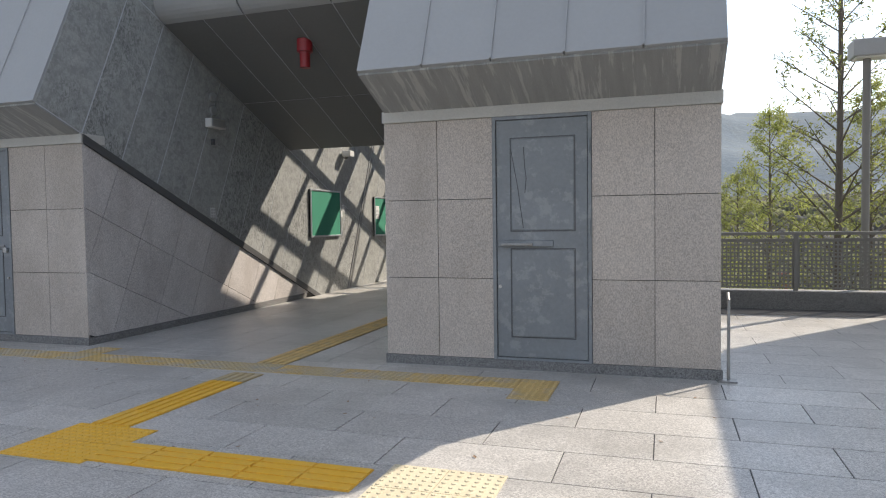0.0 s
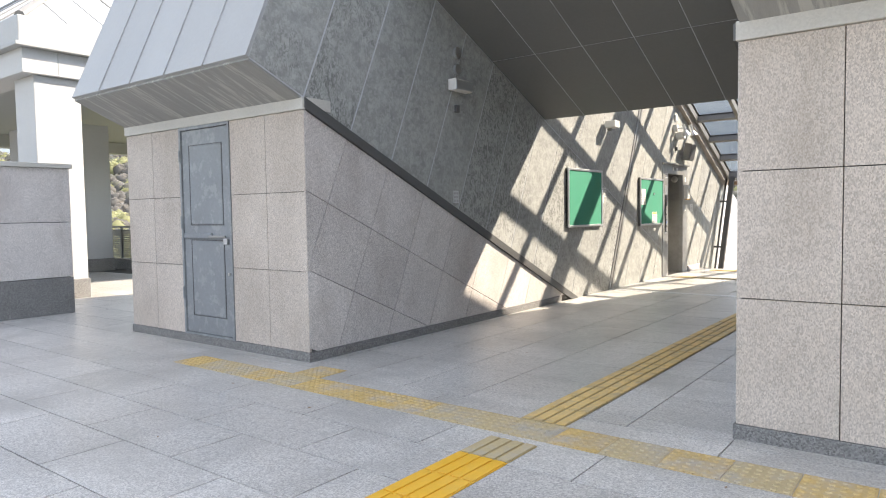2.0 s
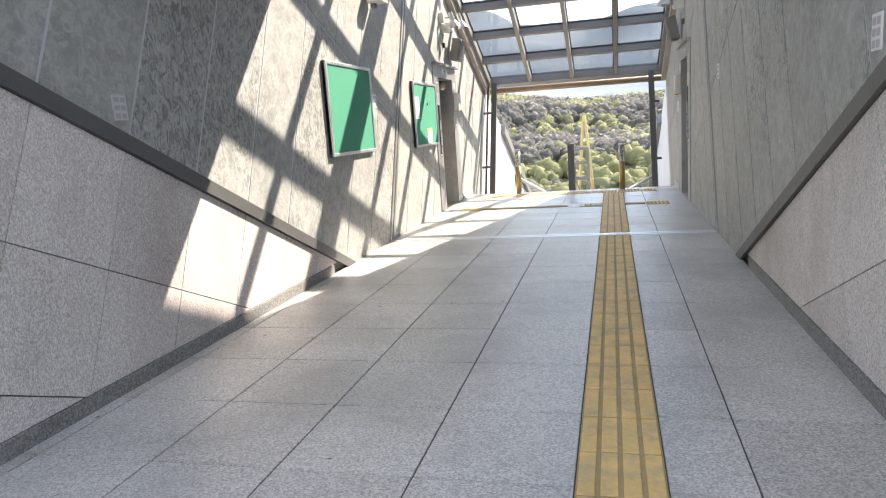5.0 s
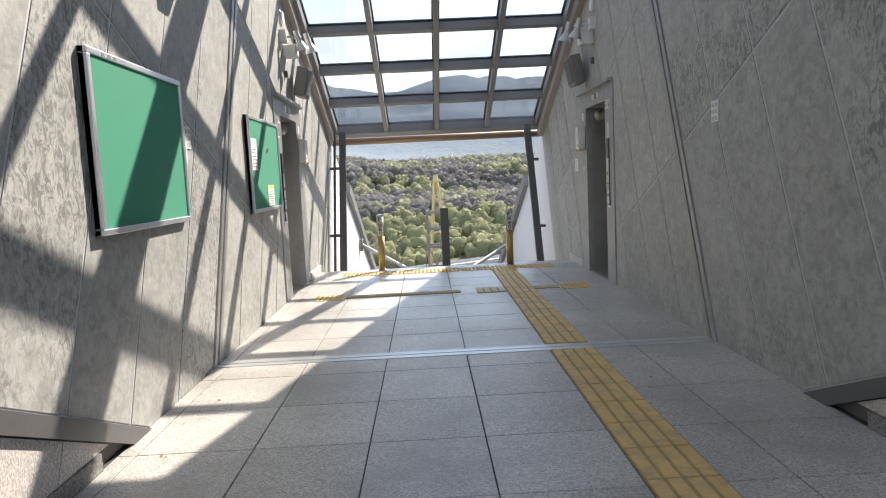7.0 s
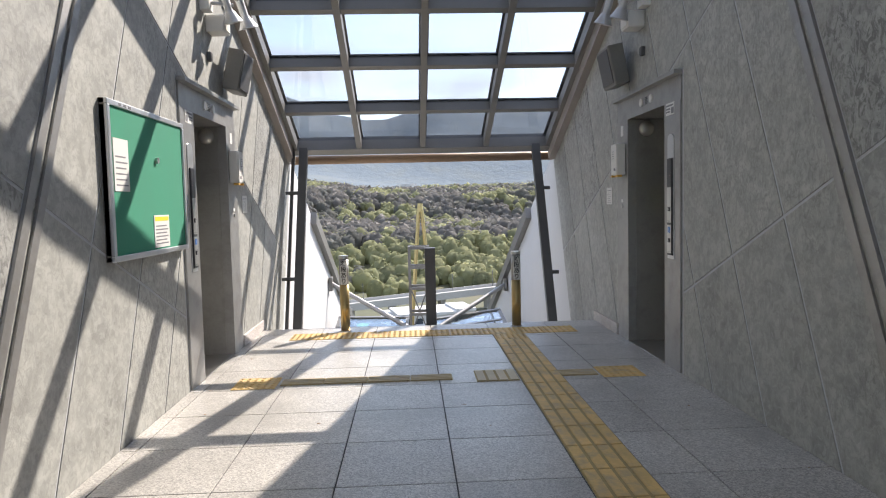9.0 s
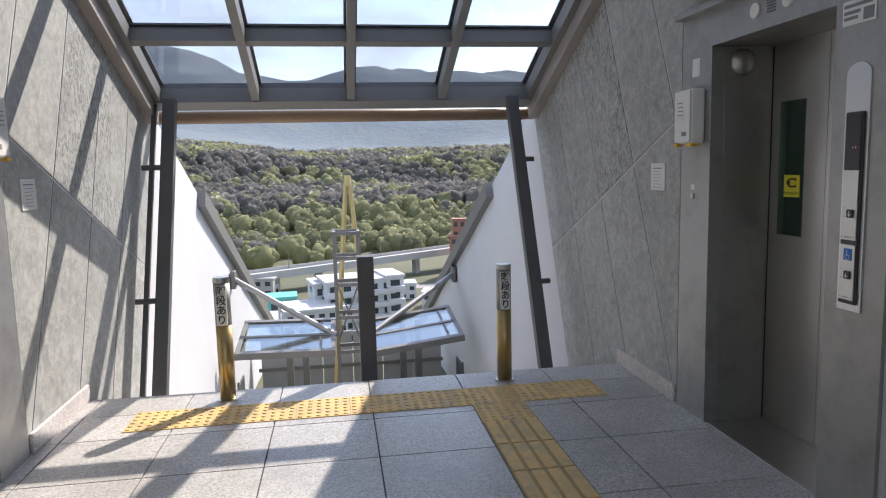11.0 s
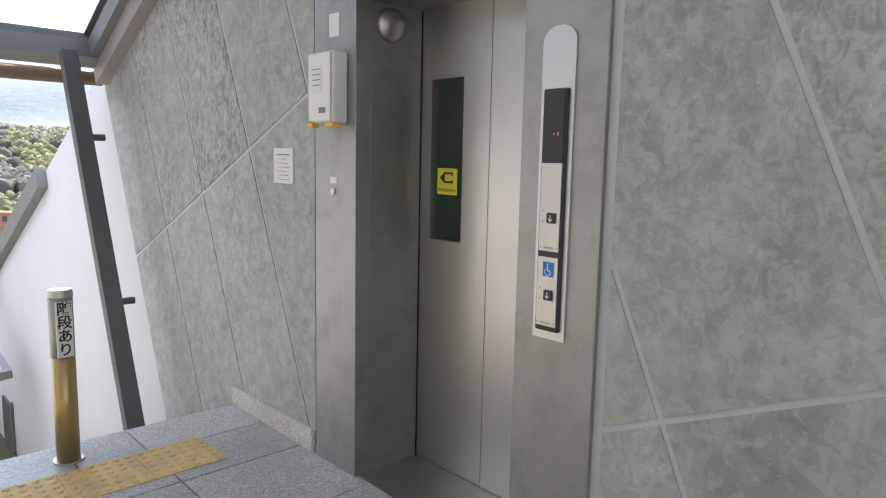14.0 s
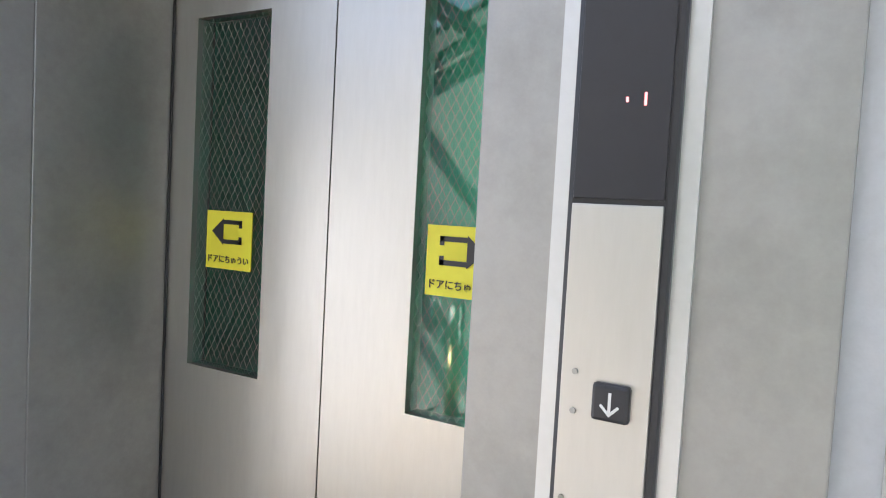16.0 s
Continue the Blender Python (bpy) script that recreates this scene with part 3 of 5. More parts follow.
# ---------- lifts ----------
def text_mesh(name, body, size, mat, m, parent=None, bold=0.0):
    cu = bpy.data.curves.new(name, "FONT")
    cu.body, cu.size, cu.align_x, cu.align_y, cu.extrude = body, size, "CENTER", "CENTER", 0.0004
    cu.offset = bold
    tmp = bpy.data.objects.new(name, cu)
    scene.collection.objects.link(tmp)
    bpy.context.view_layer.update()
    me = bpy.data.meshes.new_from_object(tmp.evaluated_get(bpy.context.evaluated_depsgraph_get()))
    bpy.data.objects.remove(tmp)
    me.materials.clear()
    me.materials.append(mat)
    ob = new(name, me)
    ob.parent = parent
    ob.matrix_local = m
    return ob


def facing(s):
    """Turns flat signs, drawn in x and y, to stand on the wall whose inside looks along -s x."""
    return Matrix(((0, 0, -s, 0), (-s, 0, 0, 0), (0, 1, 0, 0), (0, 0, 0, 1)))


def flat(name, s, y0, y1, z0, z1, x, mat, parent, label="", depth=0.002):
    """A thin plate on a wall; x is the depth of its face, positive into the wall."""
    lo, hi = sorted((s * x, s * (x + depth)))
    return part(name, box((lo, y0, z0), (hi, y1, z1)), mat, parent, label)


def lift(wall, s):
    g = tagged(empty("lift_entrance", (wall, 0.02, 0)), label="lift entrance with brushed steel frame and closed double doors", category="lift", group="lift entrances")
    X = lambda a, b: sorted((s * a, s * b))
    def bx(name, x0, x1, y0, y1, z0, z1, mat, parent=g, label="", bev=0.002):
        a, b = X(x0, x1)
        return part(name, box((a, y0, z0), (b, y1, z1), bev), mat, parent, label)
    o0, o1, top, dep = 14.22, 15.06, 1.91, 0.32
    near = bx("jamb", -0.012, 0.06, EVL[0], o0, 0.0, top, STEEL_DULL)
    far = bx("jamb", -0.012, 0.06, o1, EVL[1], 0.0, top, STEEL_DULL)
    head = bx("header", -0.008, 0.10, EVL[0], EVL[1], top, EVL[3], STEEL_DULL)
    bx("header_lip", -0.06, 0.0, EVL[0] - 0.01, EVL[1] + 0.01, EVL[3] - 0.02, EVL[3] + 0.01, STEEL_DULL, head)
    bx("reveal", 0.06, dep + 0.1, o1, o1 + 0.03, 0.0, top, REVEAL, label="brushed steel reveal, darkened in colour for its shade")
    bx("reveal", 0.06, dep + 0.1, o0 - 0.03, o0, 0.0, top, REVEAL, label="brushed steel reveal, darkened in colour for its shade")
    bx("reveal_top", 0.10, dep + 0.1, o0 - 0.03, o1 + 0.03, top, top + 0.03, REVEAL)
    bx("sill", 0.0, dep + 0.1, o0, o1, -0.02, 0.002, STEEL, label="grooved metal door sill")
    # doors with wired glass
    seam = 14.663
    for y0, y1, w0, w1 in ((o0 - 0.02, seam - 0.0015, 14.315, 14.495), (seam + 0.0015, o1 + 0.02, 14.808, 14.993)):
        dz0, dz1 = 0.98, 1.63
        leaf = bmesh.new()
        a, b = X(dep, dep + 0.035)
        for q in minus([(y0, 0.004), (y1, 0.004), (y1, top + 0.02), (y0, top + 0.02)], w0, w1, dz0, dz1):
            vs = [leaf.verts.new((a, *p)) for p in q] + [leaf.verts.new((b, *p)) for p in q]
            k = len(q)
            leaf.faces.new(vs[:k]), leaf.faces.new(vs[k:])
            for i in range(k):
                leaf.faces.new((vs[i], vs[(i + 1) % k], vs[k + (i + 1) % k], vs[k + i]))
        door = part("door_leaf", leaf, STEEL, g, "satin stainless lift door")
        pane = bx("window", dep + 0.012, dep + 0.018, w0 - 0.004, w1 + 0.004, dz0 - 0.004, dz1 + 0.004, DOORGLASS, door, "dark green wired glass", 0)
        wires = bmesh.new()
        step, ww, hh = 0.0155, w1 - w0, dz1 - dz0
        for sg in (1, -1):
            c = -hh
            while c < ww + hh:
                pts = clip(clip([(w0 - 1, 0), (w0 + 2, 0), (w0 + 2, 3), (w0 - 1, 3)], 0.866, sg * 0.5, 0.866 * (w0 + c) + sg * 0.5 * dz0 + 0.0003), -0.866, -sg * 0.5, -(0.866 * (w0 + c) + sg * 0.5 * dz0) + 0.0003)
                for h in ((1, 0, w1), (-1, 0, -w0), (0, 1, dz1), (0, -1, -dz0)):
                    pts = clip(pts, *h) if len(pts) > 2 else []
                if len(pts) > 2:
                    wires.faces.new([wires.verts.new((s * (dep + 0.0115), *p)) for p in pts])
                c += step
        part("wire_mesh", wires, STEEL_DULL, door, "diamond wire mesh in the glass")
        sy = w1 - 0.091 if y0 > seam - 0.01 else w0 + 0.102
        st = flat("sticker", s, sy - 0.058, sy + 0.058, 1.168, 1.275, dep + 0.008, STICKER, door, "yellow mind-the-doors sticker")
        arrow = bmesh.new()
        dirn = 1 if y0 > seam - 0.01 else -1
        A = lambda p, q: (s * (dep + 0.0065), sy + dirn * p, 1.225 + q)
        for shape in ([(0.042, 0.012), (0.012, 0.037), (0.012, -0.013)], [(0.012, 0.034), (-0.035, 0.034), (-0.035, 0.026), (0.012, 0.026)], [(0.012, -0.002), (-0.035, -0.002), (-0.035, -0.010), (0.012, -0.010)], [(-0.027, 0.034), (-0.035, 0.034), (-0.035, 0.020), (-0.027, 0.020)], [(-0.027, 0.004), (-0.035, 0.004), (-0.035, -0.010), (-0.027, -0.010)]):
            arrow.faces.new([arrow.verts.new(A(*p)) for p in shape])
        part("pictogram", arrow, BLACK, door, "black arrow pictogram")
        hand_bars = bmesh.new()
        for k in range(4):
            hand_bars.faces.new([hand_bars.verts.new((s * (dep + 0.006), sy + dirn * p, 1.2255 + 0.0055 * k + q)) for p, q in ((-0.024, 0), (0.010, 0), (0.010, 0.004), (-0.024, 0.004))])
        part("pictogram", hand_bars, STICKER, door)
        text_mesh("lettering", "ドアにちゅうい", 0.0155, BLACK, Matrix.Translation((s * (dep + 0.0065), sy, 1.185)) @ facing(s), door, 0.0002)
    # dark shaft behind the doors
    # Added green backing, close enough behind the glass to catch passage light.
    bx("car_wall", dep + 0.10, dep + 0.14, o0 + 0.2, o1 - 0.2, 0.9, 1.75, SHAFT, label="emerald green backing added close behind the glass", bev=0)
    bx("car_door_edge", dep + 0.08, dep + 0.098, 14.80, 14.84, 1.02, 1.60, ALU, label="pale metal edge of the lift car door", bev=0)
    bx("shaft", dep + 0.9, dep + 0.95, o0 - 0.4, o1 + 0.4, -0.1, 2.3, SHAFT, label="dark green lift shaft wall", bev=0)
    # Unseen sides, ends and front pieces close the shaft to daylight.
    for y in (o0 - 0.45, o1 + 0.40):
        bx("shaft_side", dep + 0.036, dep + 0.95, y, y + 0.05, -0.1, 2.3, SHAFT, bev=0)
    for z in (-0.15, 2.3):
        bx("shaft_end", dep + 0.036, dep + 0.95, o0 - 0.45, o1 + 0.45, z, z + 0.05, SHAFT, bev=0)
    for y0, y1, z0, z1 in ((o0 - 0.40, o0, -0.1, 2.3), (o1, o1 + 0.40, -0.1, 2.3), (o0, o1, top + 0.02, 2.3)):
        bx("shaft_front", dep + 0.040, dep + 0.075, y0, y1, z0, z1, SHAFT, bev=0)
    bx("guide_rail", dep + 0.4, dep + 0.45, o0 + 0.12, o0 + 0.16, -0.1, 2.3, ALU, label="pale metal guide rail", bev=0)
    bx("guide_rail", dep + 0.2, dep + 0.24, o1 - 0.19, o1 - 0.16, -0.1, 2.3, ALU, label="pale metal guide rail", bev=0)
    a = part("shaft_brace", tube((s * (dep + 0.6), o0 - 0.1, 1.75), (s * (dep + 0.6), o1, 1.05), 0.04, 8), DARKSTEEL, g)
    # Solid black strips stand in for the shade in the door gaps.
    for yy in (o0 - 0.008, o1 - 0.004):
        bx("door_gap", dep - 0.004, dep + 0.03, yy, yy + 0.012, 0.0, top, BLACK, bev=0)
    # header lamps and speaker holes
    for y in (14.50, 14.72):
        part("header_lamp", tube((s * -0.016, y, 2.0), (s * 0.01, y, 2.0), 0.033, 28), WHITE, head, "round white header lamp")
    dots = bmesh.new()
    for i in range(5):
        for j in range(5):
            add_tube(dots, (s * -0.010, 14.585 + 0.0125 * i, 1.975 + 0.0125 * j), (s * 0.0, 14.585 + 0.0125 * i, 1.975 + 0.0125 * j), 0.0038, 6)
    part("speaker_holes", dots, BLACK, head, "small round speaker holes")
    # call panel
    outline = [(14.03, 0.797), (14.145, 0.797)] + [(14.0875 + 0.0575 * math.cos(radians(a)), 1.645 + 0.042 * math.sin(radians(a))) for a in range(0, 181, 12)]
    plate = part("call_panel", slabs("call_panel", [outline], lambda y, z, t: (s * t, y, z), -0.018, 0.0, ALU), ALU, g, "pale steel call panel plate with a rounded top")
    bx("bezel", -0.028, -0.012, 14.045, 14.130, 0.822, 1.515, BLACK, plate, "black call panel housing", 0.005)
    bx("display", -0.030, -0.02, 14.052, 14.124, 1.312, 1.508, BLACK, plate, "black display", 0.001)
    bx("fascia", -0.0312, -0.02, 14.052, 14.124, 1.057, 1.308, STEEL, plate, "brushed steel fascia", 0.001)
    bx("fascia", -0.0312, -0.02, 14.052, 14.124, 0.838, 1.040, STEEL, plate, "brushed steel fascia", 0.001)
    for z in (1.153, 0.930):
        bt = bx("call_button", -0.0375, -0.025, 14.066, 14.096, z - 0.015, z + 0.015, BLACK, plate, "square black call button with a white arrow", 0.003)
        ar = bmesh.new()
        for shape in ([(-0.0015, 0.011), (0.0015, 0.011), (0.0015, -0.010), (-0.0015, -0.010)], [(0, -0.013), (0.010, -0.003), (0.008, -0.001), (0, -0.009)], [(0, -0.013), (-0.010, -0.003), (-0.008, -0.001), (0, -0.009)]):
            ar.faces.new([ar.verts.new((s * -0.038, 14.081 + p * 0.8, z + q * 0.8)) for p, q in shape])
        part("arrow", ar, PAPER, bt, "white down arrow")
        for q in (0.02, -0.012):
            part("screw", tube((s * -0.033, 14.112, z + q), (s * -0.030, 14.112, z + q), 0.0025, 8), STEEL_DULL, plate)
    for z in (1.068, 0.848):
        for y in (14.059, 14.117):
            part("screw", tube((s * -0.033, y, z), (s * -0.030, y, z), 0.0025, 8), STEEL_DULL, plate)
        flat("engraving", s, 14.07, 14.105, z - 0.003, z + 0.002, -0.0319, STEEL_DULL, plate, "", 0.001)
    sign = bx("wheelchair_sign", -0.0332, -0.030, 14.066, 14.103, 0.984, 1.026, BLUE, plate, "blue wheelchair sign", 0)
    wc = bmesh.new()
    wx = s * -0.0335
    ring = 20
    for i in range(ring):
        a0, a1 = radians(130 + 260 * i / ring), radians(130 + 260 * (i + 1) / ring)
        wc.faces.new([wc.verts.new((wx, 14.0855 - s * r * math.cos(t) * s, 0.997 + r * math.sin(t))) for r, t in ((0.0115, a0), (0.0115, a1), (0.0092, a1), (0.0092, a0))])
    for shape in ([(-0.002, 0.006), (0.001, 0.006), (0.001, -0.010 + 0.012), (-0.002, 0.002)], [(0.003, 0.018), (-0.001, 0.018), (-0.001, 0.0), (0.003, 0.0)], [(0.003, 0.0), (-0.010, 0.0), (-0.010, 0.003), (0.003, 0.003)], [(-0.009, 0.002), (-0.012, -0.012), (-0.015, -0.011), (-0.011, 0.002)], [(0.004, 0.020), (-0.001, 0.020), (-0.001, 0.025), (0.004, 0.025)]):
        wc.faces.new([wc.verts.new((wx, 14.0855 + p * 0.85, 1.0 + q * 0.85)) for p, q in shape])
    part("pictogram", wc, PAPER, sign)
    led = bmesh.new()
    for q, h in ((14.070, 0.005), (14.084, 0.002)):
        led.faces.new([led.verts.new((s * -0.0305, q + a, 1.389 + b)) for a, b in ((0, -h), (0.002, -h), (0.002, h), (0, h))])
    part("floor_indicator", led, LEDRED, plate, "small red glowing floor indicator")
    plate.location = (0, 0.0, 0)
    # small signs on the frame
    cs = flat("camera_sign", s, 14.028, 14.184, 1.822, 1.908, -0.0145, PAPER, g, "white security camera notice")
    for k, (p0, p1, z) in enumerate(((14.045, 14.177, 1.889), (14.10, 14.177, 1.866), (14.11, 14.177, 1.846))):
        flat("print_bar", s, p0, p1, z - 0.006, z + 0.006, -0.0152, PRINT, cs, "", 0.001)
    flat("print_bar", s, 14.036, 14.085, 1.83, 1.872, -0.0152, PRINT, cs, "", 0.001)
    part("key_switch", tube((s * -0.02, 15.212, 1.172), (s * 0.0, 15.212, 1.172), 0.0145, 20), STEEL, g, "round key switch")
    flat("key_label", s, 15.19, 15.235, 1.205, 1.232, -0.014, PAPER, g, "small white label")
    flat("small_notice", s, 15.17, 15.24, 1.78, 1.87, -0.014, PAPER, g, "small white notice")
    mir = bmesh.new()
    bmesh.ops.create_uvsphere(mir, u_segments=24, v_segments=12, radius=0.065)
    bmesh.ops.scale(mir, vec=(1, 0.6, 1), verts=mir.verts)
    bmesh.ops.translate(mir, vec=(s * 0.15, o1 - 0.005, 1.83), verts=mir.verts)
    part("convex_mirror", mir, STEEL, g, "small chrome dome mirror", True)
    return g


# Green raised in the colour in place of light inside the lift.
SHAFT = material("shaft_green", (0.09, 0.52, 0.41), 0.6, vary=0.1, scale=2, fine=30)
LEDRED = bpy.data.materials.new("red_led")
LEDRED.use_nodes = True
LEDRED.node_tree.nodes["Principled BSDF"].inputs["Emission Color"].default_value = (1, 0.05, 0.05, 1)
LEDRED.node_tree.nodes["Principled BSDF"].inputs["Emission Strength"].default_value = 0.25
lift(R, 1)
lift(L, -1)


def wall_things(wall, s):
    """Loose fixtures round one lift."""
    X = lambda a, b: sorted((s * a, s * b))
    def thing(name, loc, label, cat, grp=""):
        return tagged(empty(name, (wall, *loc)), label=label, category=cat, group=grp)
    def bx(name, g, x0, x1, y0, y1, z0, z1, mat, label="", bev=0.004):
        a, b = X(x0, x1)
        return part(name, box((a, y0, z0), (b, y1, z1), bev), mat, g, label)
    # white box with an orange edge
    g = thing("wall_box", (15.215, 1.44), "white plastic wall box with an orange base edge", "wall box", "white wall boxes")
    bx("body", g, -0.085, -0.012, -0.085, 0.085, 0.0, 0.275, WHITE, bev=0.012)
    bx("cover", g, -0.092, -0.085, -0.078, 0.078, 0.008, 0.268, WHITE, bev=0.006)
    bx("notice", g, -0.0935, -0.092, -0.02, 0.05, 0.12, 0.22, PAPER, "paper notice on the cover", 0)
    for z in (0.145, 0.165, 0.185, 0.205):
        bx("print_bar", g, -0.0942, -0.0935, -0.012, 0.042, z, z + 0.004, PRINT, "", 0)
    bx("base_edge", g, -0.088, -0.045, -0.088, -0.03, -0.014, 0.004, ORANGE, "orange tape at the corner")
    bx("base_edge", g, -0.094, -0.06, 0.045, 0.088, -0.014, 0.004, ORANGE, "orange tape at the corner")
    bx("vent", g, -0.0935, -0.092, -0.045, 0.0, 0.04, 0.062, PRINT, "small grey louvre", 0)
    # notice plate
    g = thing("notice_plate", (15.647, 1.187), "small pale notice plate with printed lines", "notice", "notice plates")
    bx("plate", g, -0.006, 0.0, -0.085, 0.085, 0.0, 0.158, PAPER, bev=0.001)
    for k in range(7):
        bx("print_bar", g, -0.0068, -0.006, -0.055 + 0.012 * (k % 3), 0.055 - 0.01 * (k % 2), 0.018 + 0.018 * k, 0.0205 + 0.018 * k + 0.003 * (k == 6), PRINT, "", 0)
    # loudspeaker
    g = thing("loudspeaker", (15.11, 2.20), "grey box loudspeaker tilted down on a wall bracket", "loudspeaker", "wall loudspeakers")
    tilt = Matrix.Translation((s * -0.06, 0, 0.16)) @ Matrix.Rotation(radians(-12 * s), 4, "Y")
    a, b = X(-0.13, 0.0)
    part("cabinet", box((a, -0.17, -0.16), (b, 0.17, 0.17), 0.012, tilt), GREYSTEEL, g)
    a, b = X(-0.138, -0.13)
    part("grille", box((a, -0.145, -0.135), (b, 0.145, 0.145), 0.003, tilt), DARKSTEEL, g, "dark speaker grille")
    part("bracket", tube((s * -0.03, 0.18, 0.2), (s * -0.02, 0.45, 0.25), 0.012), STEEL_DULL, g)
    # twin spotlights
    g = thing("twin_spotlight", (14.60, 2.72), "grey twin spotlight on a cross arm", "spotlight", "twin spotlights")
    bx("mount", g, -0.07, 0.0, -0.06, 0.05, -0.01, 0.12, WHITE)
    part("arm", tube((s * -0.07, 0.0, 0.05), (s * -0.22, 0.06, 0.05), 0.013), ALU, g)
    for dy, dx in ((0.0, -0.16), (0.16, -0.24)):
        hb = bmesh.new()
        add_tube(hb, (s * dx, dy + 0.02, 0.12), (s * (dx - 0.03), dy + 0.05, 0.0), 0.03, 20)
        add_tube(hb, (s * (dx - 0.03), dy + 0.05, 0.0), (s * (dx - 0.05), dy + 0.07, -0.08), 0.035, 20, 0.075)
        part("lamp_head", hb, ALU, g, "flared grey lamp head")
    # emergency light
    g = thing("emergency_light", (14.74, 2.58), "white box emergency light on the wall", "light", "box lights")
    bx("body", g, -0.14, 0.0, -0.07, 0.10, 0.0, 0.13, WHITE, bev=0.01)
    bx("lens", g, -0.148, -0.14, -0.055, 0.085, 0.015, 0.115, PAPER, "pale lens", 0.004)
    # round disc and sensor
    g = thing("round_sensor", (14.68, 2.93), "white round disc on the wall", "sensor", "round discs")
    part("disc", tube((s * -0.03, 0, 0.06), (0, 0, 0.06), 0.065, 32), WHITE, g)
    part("rim", tube((s * -0.012, 0, 0.06), (0, 0, 0.06), 0.075, 32), ALU, g)
    g = thing("junction_box", (14.69, 2.36), "small dark junction box", "junction box", "small dark boxes")
    bx("box", g, -0.03, 0.0, -0.02, 0.03, 0.0, 0.07, DARKSTEEL)
    bx("lid", g, -0.034, -0.03, -0.015, 0.025, 0.008, 0.062, DARKSTEEL, "", 0.001)
    # granite foot strip by the stairs
    a, b = X(-0.02, 0.0)
    sk = part("baseboard", box((a, 15.40, 0.0), (b, EDGE, 0.10), 0.004), GRANITE_SIDE)
    sk.location = (wall, 0, 0)
    tagged(sk, kind="structure", label="granite foot strip", category="baseboard")
    # sockets by the expansion joint
    for y, z in ((11.40, 1.45),) if s < 0 else ((11.548, 1.475), (11.572, 2.34)):
        g = thing("wall_plate", (y, z), "small grey notice plate with printed squares", "plate", "small wall plates")
        bx("plate", g, -0.008, 0.0, -0.05, 0.05, 0.0, 0.14, PAPER, bev=0.002)
        for i in range(2):
            for j in range(3):
                bx("print_bar", g, -0.009, -0.008, -0.04 + 0.045 * i, -0.005 + 0.045 * i, 0.01 + 0.043 * j, 0.036 + 0.043 * j, PRINT_PALE, "", 0)


wall_things(R, 1)
wall_things(L, -1)


# ---------- green notice boards ----------
def notice_board(y0, y1, z0, z1):
    g = tagged(empty("notice_board", (L, y0, z0)), label="green felt notice board in an aluminium frame", category="notice board", group="notice boards on the wall")
    w, h = y1 - y0, z1 - z0
    part("backing", box((0.0, 0.0, 0.0), (0.03, w, h), 0.002), GREYSTEEL, g)
    part("felt", box((0.03, 0.03, 0.03), (0.034, w - 0.03, h - 0.03)), GREEN, g, "green felt")
    for a, b in (((0, 0), (w, 0.03)), ((0, h - 0.03), (w, h)), ((0, 0.03), (0.03, h - 0.03)), ((w - 0.03, 0.03), (w, h - 0.03))):
        part("frame_bar", box((0.0, a[0], a[1]), (0.045, b[0], b[1]), 0.004), ALU, g, "aluminium frame")
    for i in range(3):
        part("name_mark", box((0.045, w * 0.12 + 0.06 * i, h - 0.022), (0.046, w * 0.12 + 0.03 + 0.06 * i, h - 0.008)), PRINT, g)
    return g


board_1 = notice_board(10.11, 11.24, 1.01, 1.84)
board_2 = notice_board(12.78, 13.91, 0.97, 1.79)


def pinned(y0, y1, z0, z1, label, top=None):
    g = tagged(empty("pinned_sheet", (L + 0.034, y0, z0)), label=label, category="paper", group="sheets on the notice board")
    part("sheet", box((0.0, 0, 0), (0.004, y1 - y0, z1 - z0)), PAPER, g)
    if top:
        part("heading", box((0.004, 0.01, (z1 - z0) * 0.82), (0.0048, y1 - y0 - 0.01, (z1 - z0) * 0.95)), top, g)
    n = 6
    for k in range(n):
        z = (z1 - z0) * (0.1 + 0.65 * k / n)
        part("print_bar", box((0.004, 0.02, z), (0.0047, (y1 - y0) * (0.9 - 0.1 * (k % 2)), z + 0.008)), PRINT, g)


pinned(12.84, 13.02, 1.33, 1.60, "tall white sheet pinned to the board")
pinned(13.34, 13.58, 1.01, 1.20, "white leaflet with a yellow heading", STICKER)
mg = tagged(part("magnet", tube((L + 0.034, 13.42, 1.52), (L + 0.05, 13.42, 1.52), 0.018, 20), STEEL), label="round metal magnet on the board", category="magnet")

# ---------- fixtures on the dark west wall ----------
def wall_lamp(y, z):
    g = tagged(empty("wall_lamp", (L, y, z)), label="white box emergency lamp with two round discs above", category="lamp")
    part("body", box((0, -0.16, -0.06), (0.10, 0.16, 0.06), 0.01), WHITE, g)
    part("lens", box((0.10, -0.15, -0.05), (0.106, 0.15, 0.05), 0.003), ALU, g)
    for dz in (0.18, 0.36):
        part("disc", tube((0, 0, dz), (0.03, 0, dz), 0.06, 28), ALU, g, "round grey disc")
    return g


wall_lamp(7.57, 2.60)
jb = tagged(part("junction_box", box((L, 7.52, 2.32), (L + 0.03, 7.58, 2.40), 0.004), DARKSTEEL), label="small dark junction box on the wall", category="junction box")
pl = tagged(part("wall_plate", box((L, 7.47, 1.35), (L + 0.008, 7.57, 1.48), 0.002), ALU), label="pale square plate on the dark wall", category="plate")
for i in range(2):
    for j in range(3):
        part("print_bar", box((L + 0.008, 7.48 + 0.045 * i, 1.36 + 0.04 * j), (L + 0.009, 7.515 + 0.045 * i, 1.385 + 0.04 * j)), PRINT_PALE, pl)
